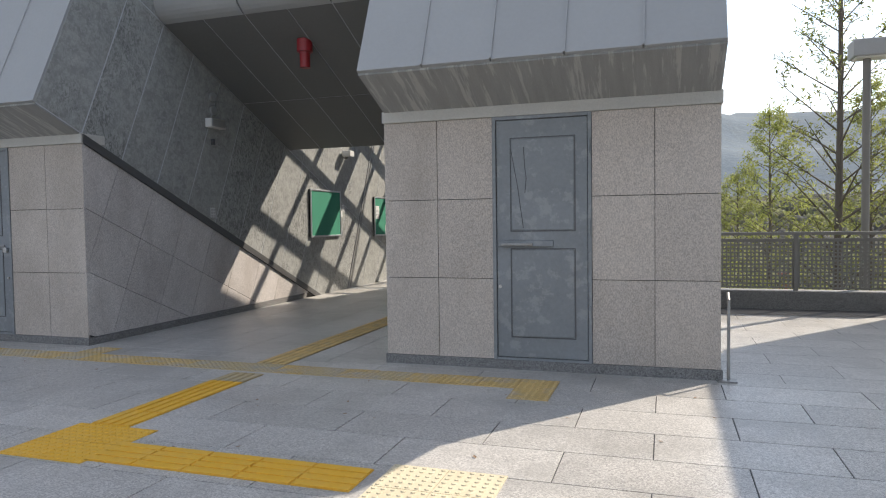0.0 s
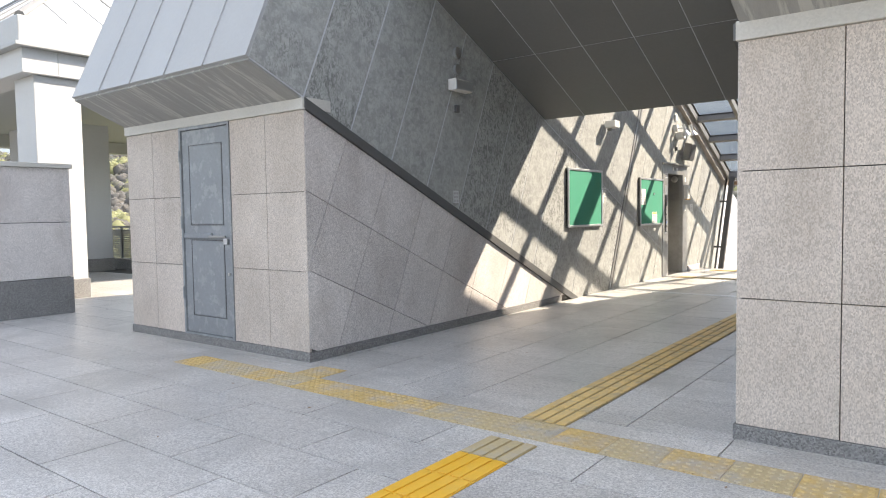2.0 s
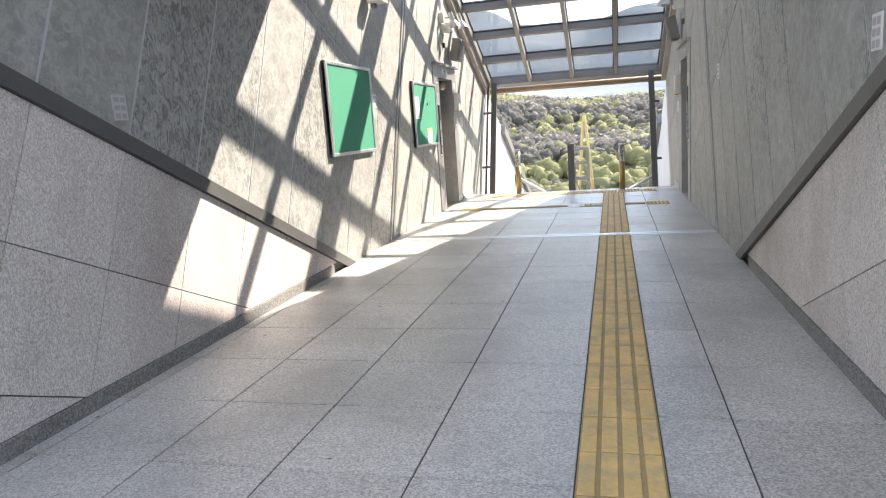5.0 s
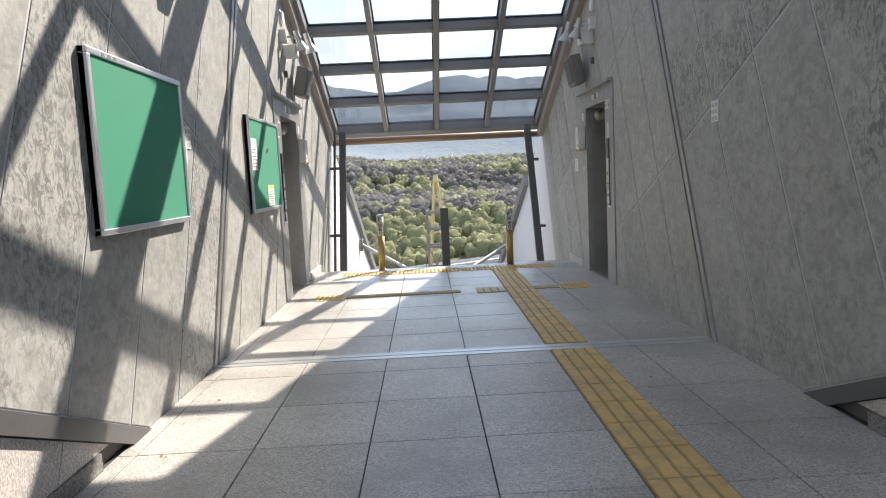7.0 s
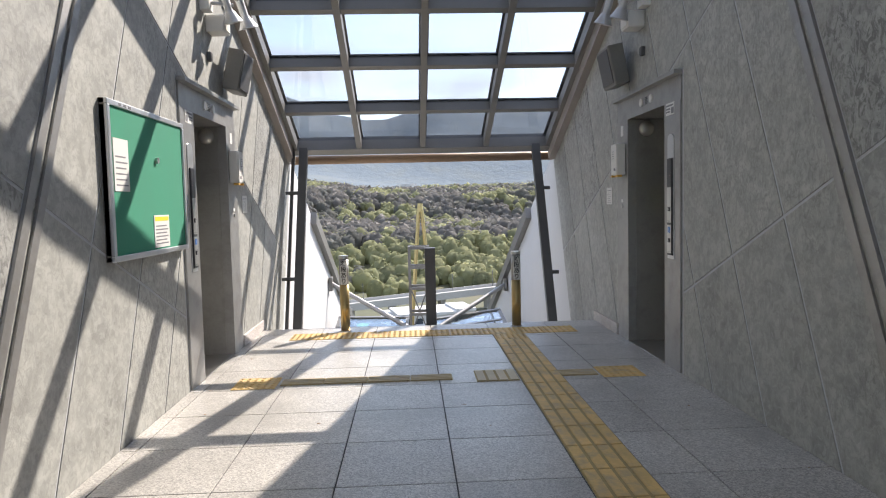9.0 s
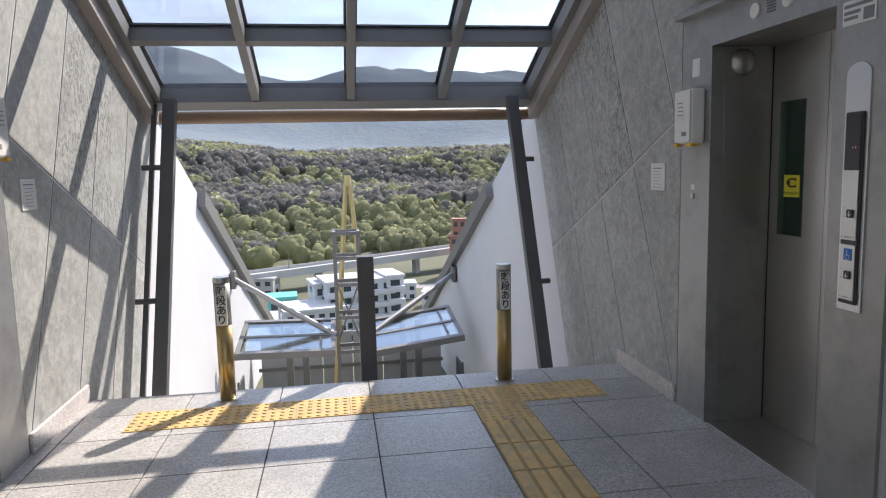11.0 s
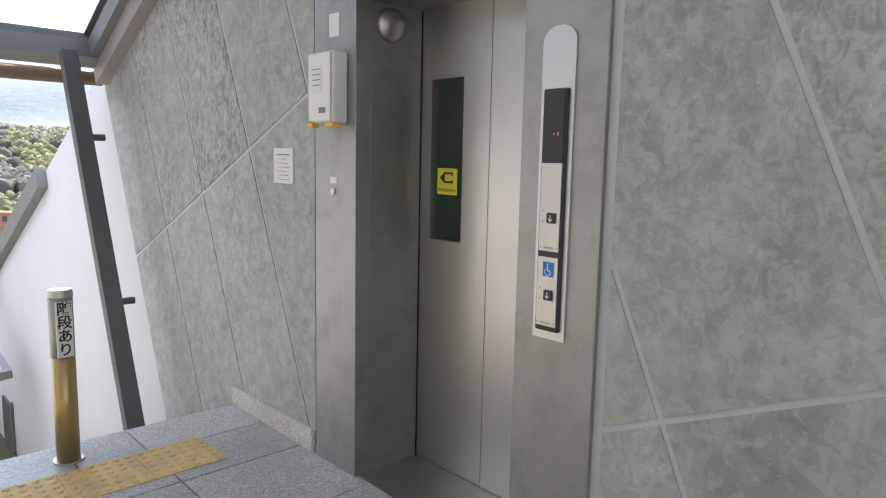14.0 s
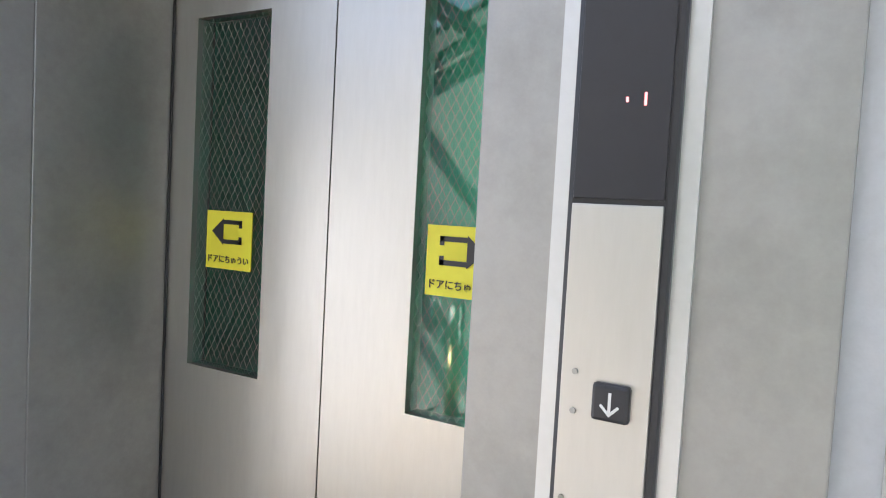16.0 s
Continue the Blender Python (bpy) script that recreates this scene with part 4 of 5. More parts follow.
pe = tagged(part("wall_plate", box((R - 0.008, 7.47, 1.38), (R, 7.57, 1.52), 0.002), PAPER), label="pale square plate on the concrete wall", category="plate")
for i in range(2):
    for j in range(3):
        part("print_bar", box((R - 0.009, 7.48 + 0.045 * i, 1.39 + 0.043 * j), (R - 0.008, 7.515 + 0.045 * i, 1.42 + 0.043 * j)), PRINT_PALE, pe)
fl = tagged(empty("flood_lamp", (L, 11.42, 2.55)), label="small white flood lamp on the wall", category="lamp")
part("body", box((0.03, -0.08, -0.06), (0.20, 0.10, 0.05), 0.012), WHITE, fl)
part("arm", tube((0, 0, 0), (0.05, 0, 0), 0.02), ALU, fl)
part("sensor", box((0.05, -0.03, -0.10), (0.11, 0.03, -0.06), 0.006), GREYSTEEL, fl)
sl = tagged(part("socket_plate", box((L, 11.30, 1.36), (L + 0.01, 11.36, 1.48), 0.002), PAPER), label="white socket plate beside the notice board", category="plate")

# red lamp under the ceiling
rl = tagged(empty("warning_lamp", (-4.09, 7.22, 3.12)), label="red cylindrical warning lamp hanging under the ceiling", category="lamp")
part("base", tube((0, 0, 0.21), (0, 0, 0.36), 0.095, 28), RED, rl, smooth=False)
gl = bmesh.new()
add_tube(gl, (0, 0, 0.02), (0, 0, 0.20), 0.062, 28)
part("globe", gl, RED, rl, "dark red glass globe")
part("collar", tube((0, 0, 0.195), (0, 0, 0.212), 0.075, 28), RED, rl)

# fire alarm board on the east wall
fa = tagged(empty("fire_alarm", (R - 0.055, 6.2, 1.27)), label="red fire alarm lamp and horn on a brown wall board", category="fire alarm")
fa.scale = (0.71, 0.71, 0.71)
part("bracket", box((-0.003, -0.06, 0.10), (0.0775, 0.06, 0.54)), DARKSTEEL, fa, "dark steel wall bracket")
part("board", box((-0.036, -0.19, 0.0), (0.0, 0.19, 0.64), 0.004), BROWN, fa, "dark brown backing board")
dm = bmesh.new()
bmesh.ops.create_uvsphere(dm, u_segments=24, v_segments=12, radius=0.052)
bmesh.ops.scale(dm, vec=(1.2, 1, 1.08), verts=dm.verts)
bmesh.ops.translate(dm, vec=(-0.062, -0.05, 0.305), verts=dm.verts)
part("lamp_dome", dm, RED, fa, "dark red lamp dome", True)
part("collar", tube((-0.034, -0.05, 0.305), (-0.058, -0.05, 0.305), 0.06, 28), DARKSTEEL, fa)
hs = bmesh.new()
add_tube(hs, (-0.05, -0.03, 0.27), (-0.062, -0.05, 0.06), 0.026, 20, 0.02)
part("hose_cover", hs, RED, fa, "hanging red cover", True)
ch = bmesh.new()
for k in range(9):
    add_tube(ch, (-0.04, 0.03, 0.37 + 0.025 * k), (-0.055, 0.03, 0.385 + 0.025 * k), 0.006, 8)
part("chain", ch, DARKSTEEL, fa)

# ---------- stair head: bollards, posts ----------
def bollard(x):
    g = tagged(empty("bollard", (x, 16.0, 0)), label="brass-coloured steel bollard with a white stairs sign", category="bollard", group="bollards at the stair head")
    part("post", tube((0, 0, 0), (0, 0, 0.46), 0.046, 32), BRASS, g, "polished brass-coloured post", True)
    part("sleeve", tube((0, 0, 0.46), (0, 0, 0.715), 0.0465, 32), STEEL_DULL, g, "dark steel sleeve", True)
    part("cap", tube((0, 0, 0.715), (0, 0, 0.745), 0.049, 32, 0.046), STEEL, g, "steel cap")
    part("foot_ring", tube((0, 0, 0), (0, 0, 0.008), 0.06, 32), STEEL, g)
    sg = part("sign", box((-0.031, -0.052, 0.465), (0.031, -0.040, 0.70), 0.002), PAPER, g, "white sign with black letters")
    for k, chh in enumerate("階段あり"):
        text_mesh("lettering", chh, 0.058, BLACK, Matrix.Translation((0, -0.0528, 0.667 - 0.057 * k)) @ Matrix.Rotation(radians(90), 4, "X"), sg, 0.0011)
    return g


bollard(-4.846)
bollard(-3.148)
mp_ = tagged(empty("handrail_post", (-3.985, 16.5, -0.17)), label="dark square steel post at the head of the stairs", category="post")
part("post", box((-0.055, -0.055, 0), (0.055, 0.055, 0.93), 0.004), DARKSTEEL, mp_)
part("foot", box((-0.08, -0.08, 0), (0.08, 0.08, 0.012)), DARKSTEEL, mp_)
part("cap", box((-0.058, -0.058, 0.93), (0.058, 0.058, 0.938), 0.002), DARKSTEEL, mp_)
for s, x in ((-1, L + 0.21), (1, R - 0.272)):
    p = tagged(new("leaning_post"), label="grey steel post leaning with the slope, bracketed to the wall", category="post", group="leaning posts by the stairs")
    part("flange", slabs("flange", [tilted(15.61, 15.69, 5.2, V1 - 0.12)], prism, x - 0.05, x + 0.05, POSTSTEEL), POSTSTEEL, p)
    for v in (6.3, 7.3, 8.4):
        y, z = yz(15.65, v)
        part("bracket", tube((x, y, z), (x + s * (0.2 if s < 0 else 0.13), y, z), 0.022, 14), POSTSTEEL, p)
    xw = x + s * 0.13
    if s < 0:
        part("thin_pipe", slabs("thin_pipe", [tilted(15.66, 15.695, 5.2, V1 - 0.14)], prism, xw - 0.018, xw + 0.018, POSTSTEEL), POSTSTEEL, p)

# ---------- below: mast with two small glass canopies ----------
mast = tagged(new("canopy_mast"), label="grey steel lattice mast between two small glass canopies", category="mast")
for x in (-4.22, -3.88):
    for y in (21.5, 21.9):
        part("upright", box((x - 0.025, y - 0.025, -5.0), (x + 0.025, y + 0.025, 0.48)), GREYSTEEL, mast)
for z in (0.45, 0.10, -0.28, -0.75, -1.25):
    for y in (21.5, 21.9):
        part("rung", box((-4.245, y - 0.02, z - 0.025), (-3.855, y + 0.02, z + 0.025)), GREYSTEEL, mast)
    for x in (-4.22, -3.88):
        part("tie", box((x - 0.02, 21.5, z - 0.02), (x + 0.02, 21.9, z + 0.02)), GREYSTEEL, mast)
part("brace", tube((-4.22, 21.9, -0.3), (-3.88, 21.9, -1.2), 0.012, 8), GREYSTEEL, mast)
part("brace", tube((-4.22, 21.9, -1.2), (-3.88, 21.9, -0.3), 0.012, 8), GREYSTEEL, mast)
CANOPY = glass("canopy_glass", (0.75, 0.82, 0.82), 0.05, 0.35)


def canopy(xa, xb, za, zb):
    g = tagged(new("small_canopy"), label="small glass canopy in a grey steel frame", category="canopy", group="glass canopies over the stairs")
    m = Matrix.Translation(((xa + xb) / 2, 21.5, (za + zb) / 2)) @ Matrix.Rotation(-math.atan2(zb - za, xb - xa), 4, "Y") @ Matrix.Rotation(radians(9), 4, "X")
    w = abs(xb - xa) / 2
    part("front_bar", box((-w, -0.60, -0.05), (w, -0.52, 0.04), 0, m), GREYSTEEL, g)
    part("back_bar", box((-w, 0.52, -0.05), (w, 0.60, 0.04), 0, m), GREYSTEEL, g)
    part("middle_bar", box((-w, -0.03, -0.03), (w, 0.03, 0.03), 0, m), GREYSTEEL, g)
    for x in (-w, w - 0.06, ):
        part("end_bar", box((x, -0.52, -0.05), (x + 0.06, 0.52, 0.03), 0, m), GREYSTEEL, g)
    part("end_bar", box((w - 0.22, -0.52, -0.03), (w - 0.18, 0.52, 0.02), 0, m), GREYSTEEL, g)
    for y in (-0.27, 0.27):
        part("pane", box((-w + 0.05, y - 0.25, 0.005), (w - 0.06, y + 0.25, 0.02), 0, m), CANOPY, g)


canopy(-5.58, -4.26, -0.97, -1.0)
canopy(-3.84, -2.50, -1.06, -0.90)
for a, b in (((L, 22.1, -0.22), (-4.25, 21.5, -1.0)), ((R, 22.9, -0.42), (-3.86, 21.5, -1.08))):
    t = tagged(new("tie_rod"), label="grey round steel strut from the wall to the canopy", category="strut", group="canopy struts")
    part("rod", tube(a, b, 0.042, 16), STEEL_DULL, t)
    part("end_plate", box((a[0] - 0.03, a[1] - 0.10, a[2] - 0.13), (a[0] + 0.03, a[1] + 0.10, a[2] + 0.13), 0.01), GREYSTEEL, t)
# columns and screen behind the canopies
for x in (-5.0, -4.75, -3.2, -2.95):
    tagged(part("canopy_post", box((x - 0.05, 22.6, -6.0), (x + 0.05, 22.7, -1.1)), GREYSTEEL), label="grey steel post under the canopy", category="post", group="posts under the canopies")
scr = tagged(new("stair_screen"), label="pale grey panelled screen across the lower stairs", category="screen")
for i in range(6):
    part("panel", box((-5.6 + 0.54 * i, 24.0, -6.5), (-5.08 + 0.54 * i, 24.05, -1.55), 0.004), HOOD, scr)
part("rail", box((-5.65, 23.97, -2.2), (-2.35, 24.0, -2.14)), GREYSTEEL, scr)
for s, x, y0 in ((1, R + 0.05, 22.45), (-1, L - 0.05, 22.2)):
    lo, hi = sorted((x - s * 0.03, x + s * 0.02))
    d = tagged(part("side_door", box((lo, y0, -3.9), (hi, y0 + 0.5, -1.85)), DARKSTEEL), label="dark narrow door in the white wall", category="door", group="narrow doors by the stairs")
    part("door_frame", box((lo - 0.01 * (s < 0), y0 - 0.05, -3.9), (hi + 0.01 * (s > 0), y0, -1.8)), GREYSTEEL, d)

# ---------- fences ----------
def fence(name, x0, x1, y, label):
    g = tagged(new(name), label=label, category="fence", group="perforated fences")
    n = max(1, round((x1 - x0) / 1.35))
    w = (x1 - x0) / n
    part("top_rail", box((x0, y - 0.035, 1.0), (x1, y + 0.035, 1.045), 0.006), GREYSTEEL, g)
    part("second_rail", box((x0, y - 0.012, 0.93), (x1, y + 0.012, 0.955)), GREYSTEEL, g)
    for i in range(n + 1):
        part("post", box((x0 + i * w - 0.03, y - 0.03, 0.23), (x0 + i * w + 0.03, y + 0.03, 1.0), 0.004), GREYSTEEL, g)
    for i in range(n):
        a, b = x0 + i * w + 0.04, x0 + (i + 1) * w - 0.04
        sc = bmesh.new()
        k = int((b - a) / 0.052)
        for j in range(k + 1):
            x = a + (b - a) * j / k
            add_box(sc, (x - 0.011, y - 0.004, 0.28), (x + 0.011, y + 0.004, 0.92))
        for j in range(13):
            z = 0.28 + 0.64 * j / 12
            add_box(sc, (a, y - 0.0035, z - 0.011), (b, y + 0.0035, z + 0.011))
        part("mesh_screen", sc, GREYSTEEL, g, "perforated metal screen")
    return g


for x0, x1, nm in ((0.40, 2.95, "kerb_east"), (-26.0, -8.4, "kerb_west")):
    kb = tagged(part(nm, box((x0, 10.0, -0.3), (x1, 10.32, 0.24), 0.012), SKIRT), kind="structure", label="low concrete kerb wall under the fence", category="kerb")
fence("perforated_fence", 0.48, 3.05, 10.14, "grey perforated metal fence on a concrete kerb")
fence("perforated_fence", -25.9, -8.5, 10.14, "long grey perforated metal fence on a kerb")

# ---------- lamp pole by the fence ----------
lp = tagged(empty("lamp_pole", (2.68, 10.5, 0)), label="grey lamp pole with a box-shaped lantern", category="street lamp")
part("pole", tube((0, 0, -0.3), (0, 0, 3.45), 0.05, 20), GREYSTEEL, lp)
part("lantern", box((-0.20, -0.18, 3.40), (0.32, 0.18, 3.63), 0.015), HOOD, lp, "pale box lantern")
part("lens", box((-0.16, -0.14, 3.385), (0.28, 0.14, 3.40)), WHITE, lp)
part("clamp", box((-0.07, -0.02, 1.72), (0.16, 0.02, 1.75)), GREYSTEEL, lp)


# ---------- pavilions ----------
ROOFTIN = material("pale_metal_roof", (0.40, 0.405, 0.41), 0.5, 0.2, vary=0.05, scale=1.5, fine=20, bump=0.05)
# Base toned down in place of the shade on the columns.
PALE = material("pale_render", (0.47, 0.475, 0.475), 0.75, vary=0.05, scale=1.0, fine=30, bump=0.1, stain=(0.48, 0.47, 0.45), stain_amt=0.4, stain_scale=1.0)


def pavilion(x0, x1, y0, y1, columns, label):
    g = tagged(new("pavilion"), label=label, category="pavilion", group="open pavilions")
    z0, z1 = 3.75, 4.2
    for a, b in (((x0, y0), (x1, y0 + 0.5)), ((x0, y1 - 0.5), (x1, y1)), ((x0, y0 + 0.5), (x0 + 0.5, y1 - 0.5)), ((x1 - 0.5, y0 + 0.5), (x1, y1 - 0.5))):
        part("beam", box((*a, z0 - 0.36), (*b, z0), 0.01), PALE, g)
    part("eaves_slab", box((x0 - 0.12, y0 - 0.12, z0), (x1 + 0.12, y1 + 0.12, z0 + 0.06), 0.01), HOOD, g)
    part("eaves_slab", box((x0 - 0.06, y0 - 0.06, z0 + 0.06), (x1 + 0.06, y1 + 0.06, z1), 0.02), HOOD, g, "pale layered eaves")
    cx, cy, top = (x0 + x1) / 2, (y0 + y1) / 2, 7.3
    rx, ry = 0.9, 0.9
    bm = bmesh.new()
    lo = [bm.verts.new(p) for p in ((x0, y0, z1), (x1, y0, z1), (x1, y1, z1), (x0, y1, z1))]
    up = [bm.verts.new(p) for p in ((cx - rx, cy - ry, top), (cx + rx, cy - ry, top), (cx + rx, cy + ry, top), (cx - rx, cy + ry, top))]
    for i in range(4):
        bm.faces.new((lo[i], lo[(i + 1) % 4], up[(i + 1) % 4], up[i]))
    bm.faces.new(up), bm.faces.new(lo[::-1])
    roof_ = part("roof", bm, ROOFTIN, g, "hipped pale metal roof")
    cor = [Vector(p) for p in ((x0, y0, z1), (x1, y0, z1), (x1, y1, z1), (x0, y1, z1))]
    tor = [Vector(p) for p in ((cx - rx, cy - ry, top), (cx + rx, cy - ry, top), (cx + rx, cy + ry, top), (cx - rx, cy + ry, top))]
    for i in range(4):
        part("hip_cap", tube(cor[i], tor[i], 0.07, 8), GREYSTEEL, roof_)
        j = (i + 1) % 4
        n = 14
        for k in range(1, n):
            f = k / n
            a = cor[i].lerp(cor[j], f)
            # seams run up the slope until they meet the hip
            run = min(1.0, 2 * min(f, 1 - f) / (1 - 2 * rx / max((cor[j] - cor[i]).length, 1)))
            mid_b = tor[i].lerp(tor[j], min(max((f - 0.5) * (cor[j] - cor[i]).length / (2 * rx) + 0.5, 0), 1))
            end = a.lerp(mid_b, 1.0) if run >= 1 else a + ((tor[i] + tor[j]) / 2 - (cor[i] + cor[j]) / 2) * run
            part("seam", tube(a, end, 0.022, 6), GREYSTEEL if k % 3 == 0 else ROOFTIN, roof_)
    part("lantern", box((cx - rx, cy - ry, top), (cx + rx, cy + ry, top + 0.35)), GREYSTEEL, g, "dark louvred ridge box")
    part("lantern_roof", box((cx - rx - 0.2, cy - ry - 0.2, top + 0.35), (cx + rx + 0.2, cy + ry + 0.2, top + 0.45)), ROOFTIN, g)
    for x, y, w in columns:
        c = part("column", box((x - w, y - w, 0.0), (x + w, y + w, z0 - 0.36), 0.015), PALE, g, "square pale column")
        part("foot", box((x - w - 0.02, y - w - 0.02, 0.0), (x + w + 0.02, y + w + 0.02, 0.30), 0.01), SKIRT, c)
    return g


pavilion(-24.4, -12.25, 5.85, 15.4, ((-12.68, 6.37, 0.34), (-17.6, 9.3, 0.32), (-14.6, 9.3, 0.26), (-19.5, 8.75, 0.30), (-22.0, 6.0, 0.3), (-19.0, 14.0, 0.3), (-12.0, 14.0, 0.3)), "open pavilion with square pale columns and a hipped metal roof")
pavilion(3.44, 13.0, -3.0, 10.02, ((3.38, 9.46, 0.33), (12.5, 9.0, 0.32), (12.5, -2.4, 0.32), (2.98, -2.4, 0.32)), "open pavilion with square pale columns casting shade on the plaza")

# low granite wall before the west pavilion
lw = tagged(part("low_wall", box((-11.15, -4.0, -0.01), (-10.73, 5.72, 1.90)), GROUT), kind="structure", label="low wall clad with granite slabs", category="wall")
for k in range(7):
    ya, yb = 5.75 - 1.08 * (k + 1), 5.75 - 1.08 * k
    for za, zb in ((0.48, 1.20), (1.20, 1.90)):
        part("tile", box((-10.73, ya + 0.004, za + 0.004), (-10.70, yb - 0.004, zb - 0.004), 0.003), GRANITE_SIDE, lw)
    part("tile", box((-10.73, ya + 0.004, 0.0), (-10.695, yb - 0.004, 0.476), 0.003), SKIRT, lw)
for za, zb in ((0.0, 0.476), (0.48, 1.20), (1.20, 1.90)):
    part("tile", box((-11.15, 5.72, za + 0.004), (-10.73, 5.75, zb - 0.004), 0.003), GRANITE_SIDE, lw)
part("coping", box((-11.18, -4.0, 1.90), (-10.67, 5.78, 1.96), 0.006), CAP, lw)


# ---------- trees by the fence ----------
LEAF = material("spring_leaves", (0.30, 0.32, 0.10), 0.7, vary=0.1, scale=2, fine=10, bump=0.0, island=0.7)
translucent(LEAF, 0.5)
BARK = material("bark", (0.13, 0.105, 0.085), 0.85, vary=0.15, scale=5, fine=40, bump=0.4, stretch=(1, 1, 0.2))


def redwood(x, y, zb, h, rad, leaves, seed):
    rnd = random.Random(seed)
    g = tagged(empty("redwood_tree", (x, y, zb)), label="tall thin conifer with sparse spring leaves", category="tree", group="trees behind the fence")
    bk = bmesh.new()
    add_tube(bk, (0, 0, 0), (0.05, 0, h * 0.6), 0.12, 10, 0.055)
    add_tube(bk, (0.05, 0, h * 0.6), (0, 0, h), 0.055, 8, 0.01)
    part("trunk", bk, BARK, g)
    br = bmesh.new()
    verts, faces = [], []
    for i in range(64):
        f = 0.22 + 0.76 * i / 64
        a = i * 2.4 + rnd.uniform(-0.3, 0.3)
        ln = rad * (1.02 - f) ** 0.75 * rnd.uniform(0.75, 1.1)
        p0 = Vector((0.03, 0, h * f))
        p1 = p0 + Vector((math.cos(a) * ln, math.sin(a) * ln, ln * 0.75))
        add_tube(br, p0, p1, 0.026 * (1.15 - f) + 0.006, 5, 0.005)
        for q in range(3):
            t = rnd.uniform(0.35, 0.9)
            c = p0.lerp(p1, t)
            a2 = a + rnd.choice((-0.9, 0.9))
            e = c + Vector((math.cos(a2), math.sin(a2), 0.5)) * ln * 0.35
            add_tube(br, c, e, 0.009, 4, 0.003)
            for w in range(leaves):
                s_ = rnd.uniform(0.1, 1.05)
                o = c.lerp(e, s_) + Vector((rnd.gauss(0, 0.10), rnd.gauss(0, 0.10), rnd.gauss(0, 0.10)))
                d1 = Vector((rnd.gauss(0, 1), rnd.gauss(0, 1), rnd.gauss(0, 1))).normalized() * rnd.uniform(0.03, 0.07)
                d2 = Vector((rnd.gauss(0, 1), rnd.gauss(0, 1), rnd.gauss(0, 1))).normalized() * 0.022
                k = len(verts)
                verts += [o - d1, o + d2, o + d1, o - d2]
                faces.append((k, k + 1, k + 2, k + 3))
    part("branches", br, BARK, g)
    me = mesh_of("leaves", verts, faces, LEAF)
    lv = new("leaves", me)
    lv.parent = g
    return g


redwood(3.55, 16.2, -4.0, 13.6, 2.3, 30, 3)
redwood(3.0, 22.0, -7.0, 11.6, 3.0, 60, 5)
redwood(5.6, 22.0, -7.0, 12.2, 3.0, 60, 8)
redwood(2.6, 27.0, -8.0, 11.0, 3.0, 60, 11)


# ---------- land ----------
PROFILE = ((0, -1.6), (15, -2.5), (60, -17), (130, -39), (320, -40), (470, -22), (620, -26), (800, 2), (1050, 14), (1280, 22), (1550, 60), (2000, 195), (2700, 340), (3400, 420), (3900, 380), (4800, 60))


def land_z(x, y):
    dx, dy = x + 4.0, y - 8.0
    d = math.hypot(dx, dy)
    for (a, za), (b, zb) in zip(PROFILE, PROFILE[1:]):
        if d <= b:
            break
    f = min((d - a) / (b - a), 1)
    z = za + (zb - za) * f * f * (3 - 2 * f)
    az = math.atan2(dx, dy)
    n1 = noise.noise((x / 420, y / 420, 3.1))
    n2 = noise.noise((x / 130, y / 130, 7.7))
    if d > 300:
        k = min((d - 300) / 300, 1)
        z += k * (n1 * 14 + n2 * 6)
        if az < -0.05:
            z += k * min(-az - 0.05, 0.5) * 110 * min(d / 900, 1.6)
    if d > 1400:
        k = min((d - 1400) / 900, 1)
        z += k * (noise.noise((az * 3.1, d / 1500, 1.7)) * 190 + noise.noise((az * 11, d / 500, 4.2)) * 50 + noise.noise((x / 210, y / 210, 9.2)) * 26)
    return z


GRASS = material("hill_ground", (0.10, 0.105, 0.055), 0.9, vary=0.2, scale=0.02, fine=0.15, bump=0.0, stain=(0.16, 0.13, 0.09), stain_amt=0.6, stain_scale=0.01)
# Haze over the mountains is painted into this blue-grey base.
FARHILL = material("haze_tinted_far_hill", (0.165, 0.20, 0.225), 0.95, vary=0.12, scale=0.006, fine=0.05, bump=0.3, bump_dist=12, stain=(0.20, 0.215, 0.20), stain_amt=0.5, stain_scale=0.012, spec=0.1)
rings = [13.0 * 1.068 ** i for i in range(62)]
rings = [r for r in rings if r < 1250] + [1250]
SECT = 200


def sheet(name, rr, mat, label):
    verts, faces = [], []
    for r in rr:
        for k in range(SECT):
            a = 2 * math.pi * k / SECT
            x, y = -4 + r * math.sin(a), 8 + r * math.cos(a)
            verts.append((x, y, land_z(x, y) if r > 14 else -2.4))
    for i in range(len(rr) - 1):
        for k in range(SECT):
            p, q = i * SECT + k, i * SECT + (k + 1) % SECT
            faces.append((p, q, q + SECT, p + SECT))
    ob = tagged(new(name, mesh_of(name, verts, faces, mat)), kind="structure", label=label, category="ground")
    for p in ob.data.polygons:
        p.use_smooth = True
    return ob


sheet("ground", [2.0] + rings, GRASS, "wooded valley floor and slopes below the plaza")
sheet("backdrop", [1250 + 3650 * (i / 60) ** 1.3 for i in range(61)], FARHILL, "distant wooded mountains with haze painted into the colour")

# ---------- woods ----------
# Woods colours are lightened and greyed: distance haze is painted into them.
FOLIAGE = material("hazed_foliage", (0.225, 0.225, 0.20), 0.85, vary=0.16, scale=0.3, fine=2.2, bump=0.2, bump_dist=0.4, island=0.22, spec=0.15)
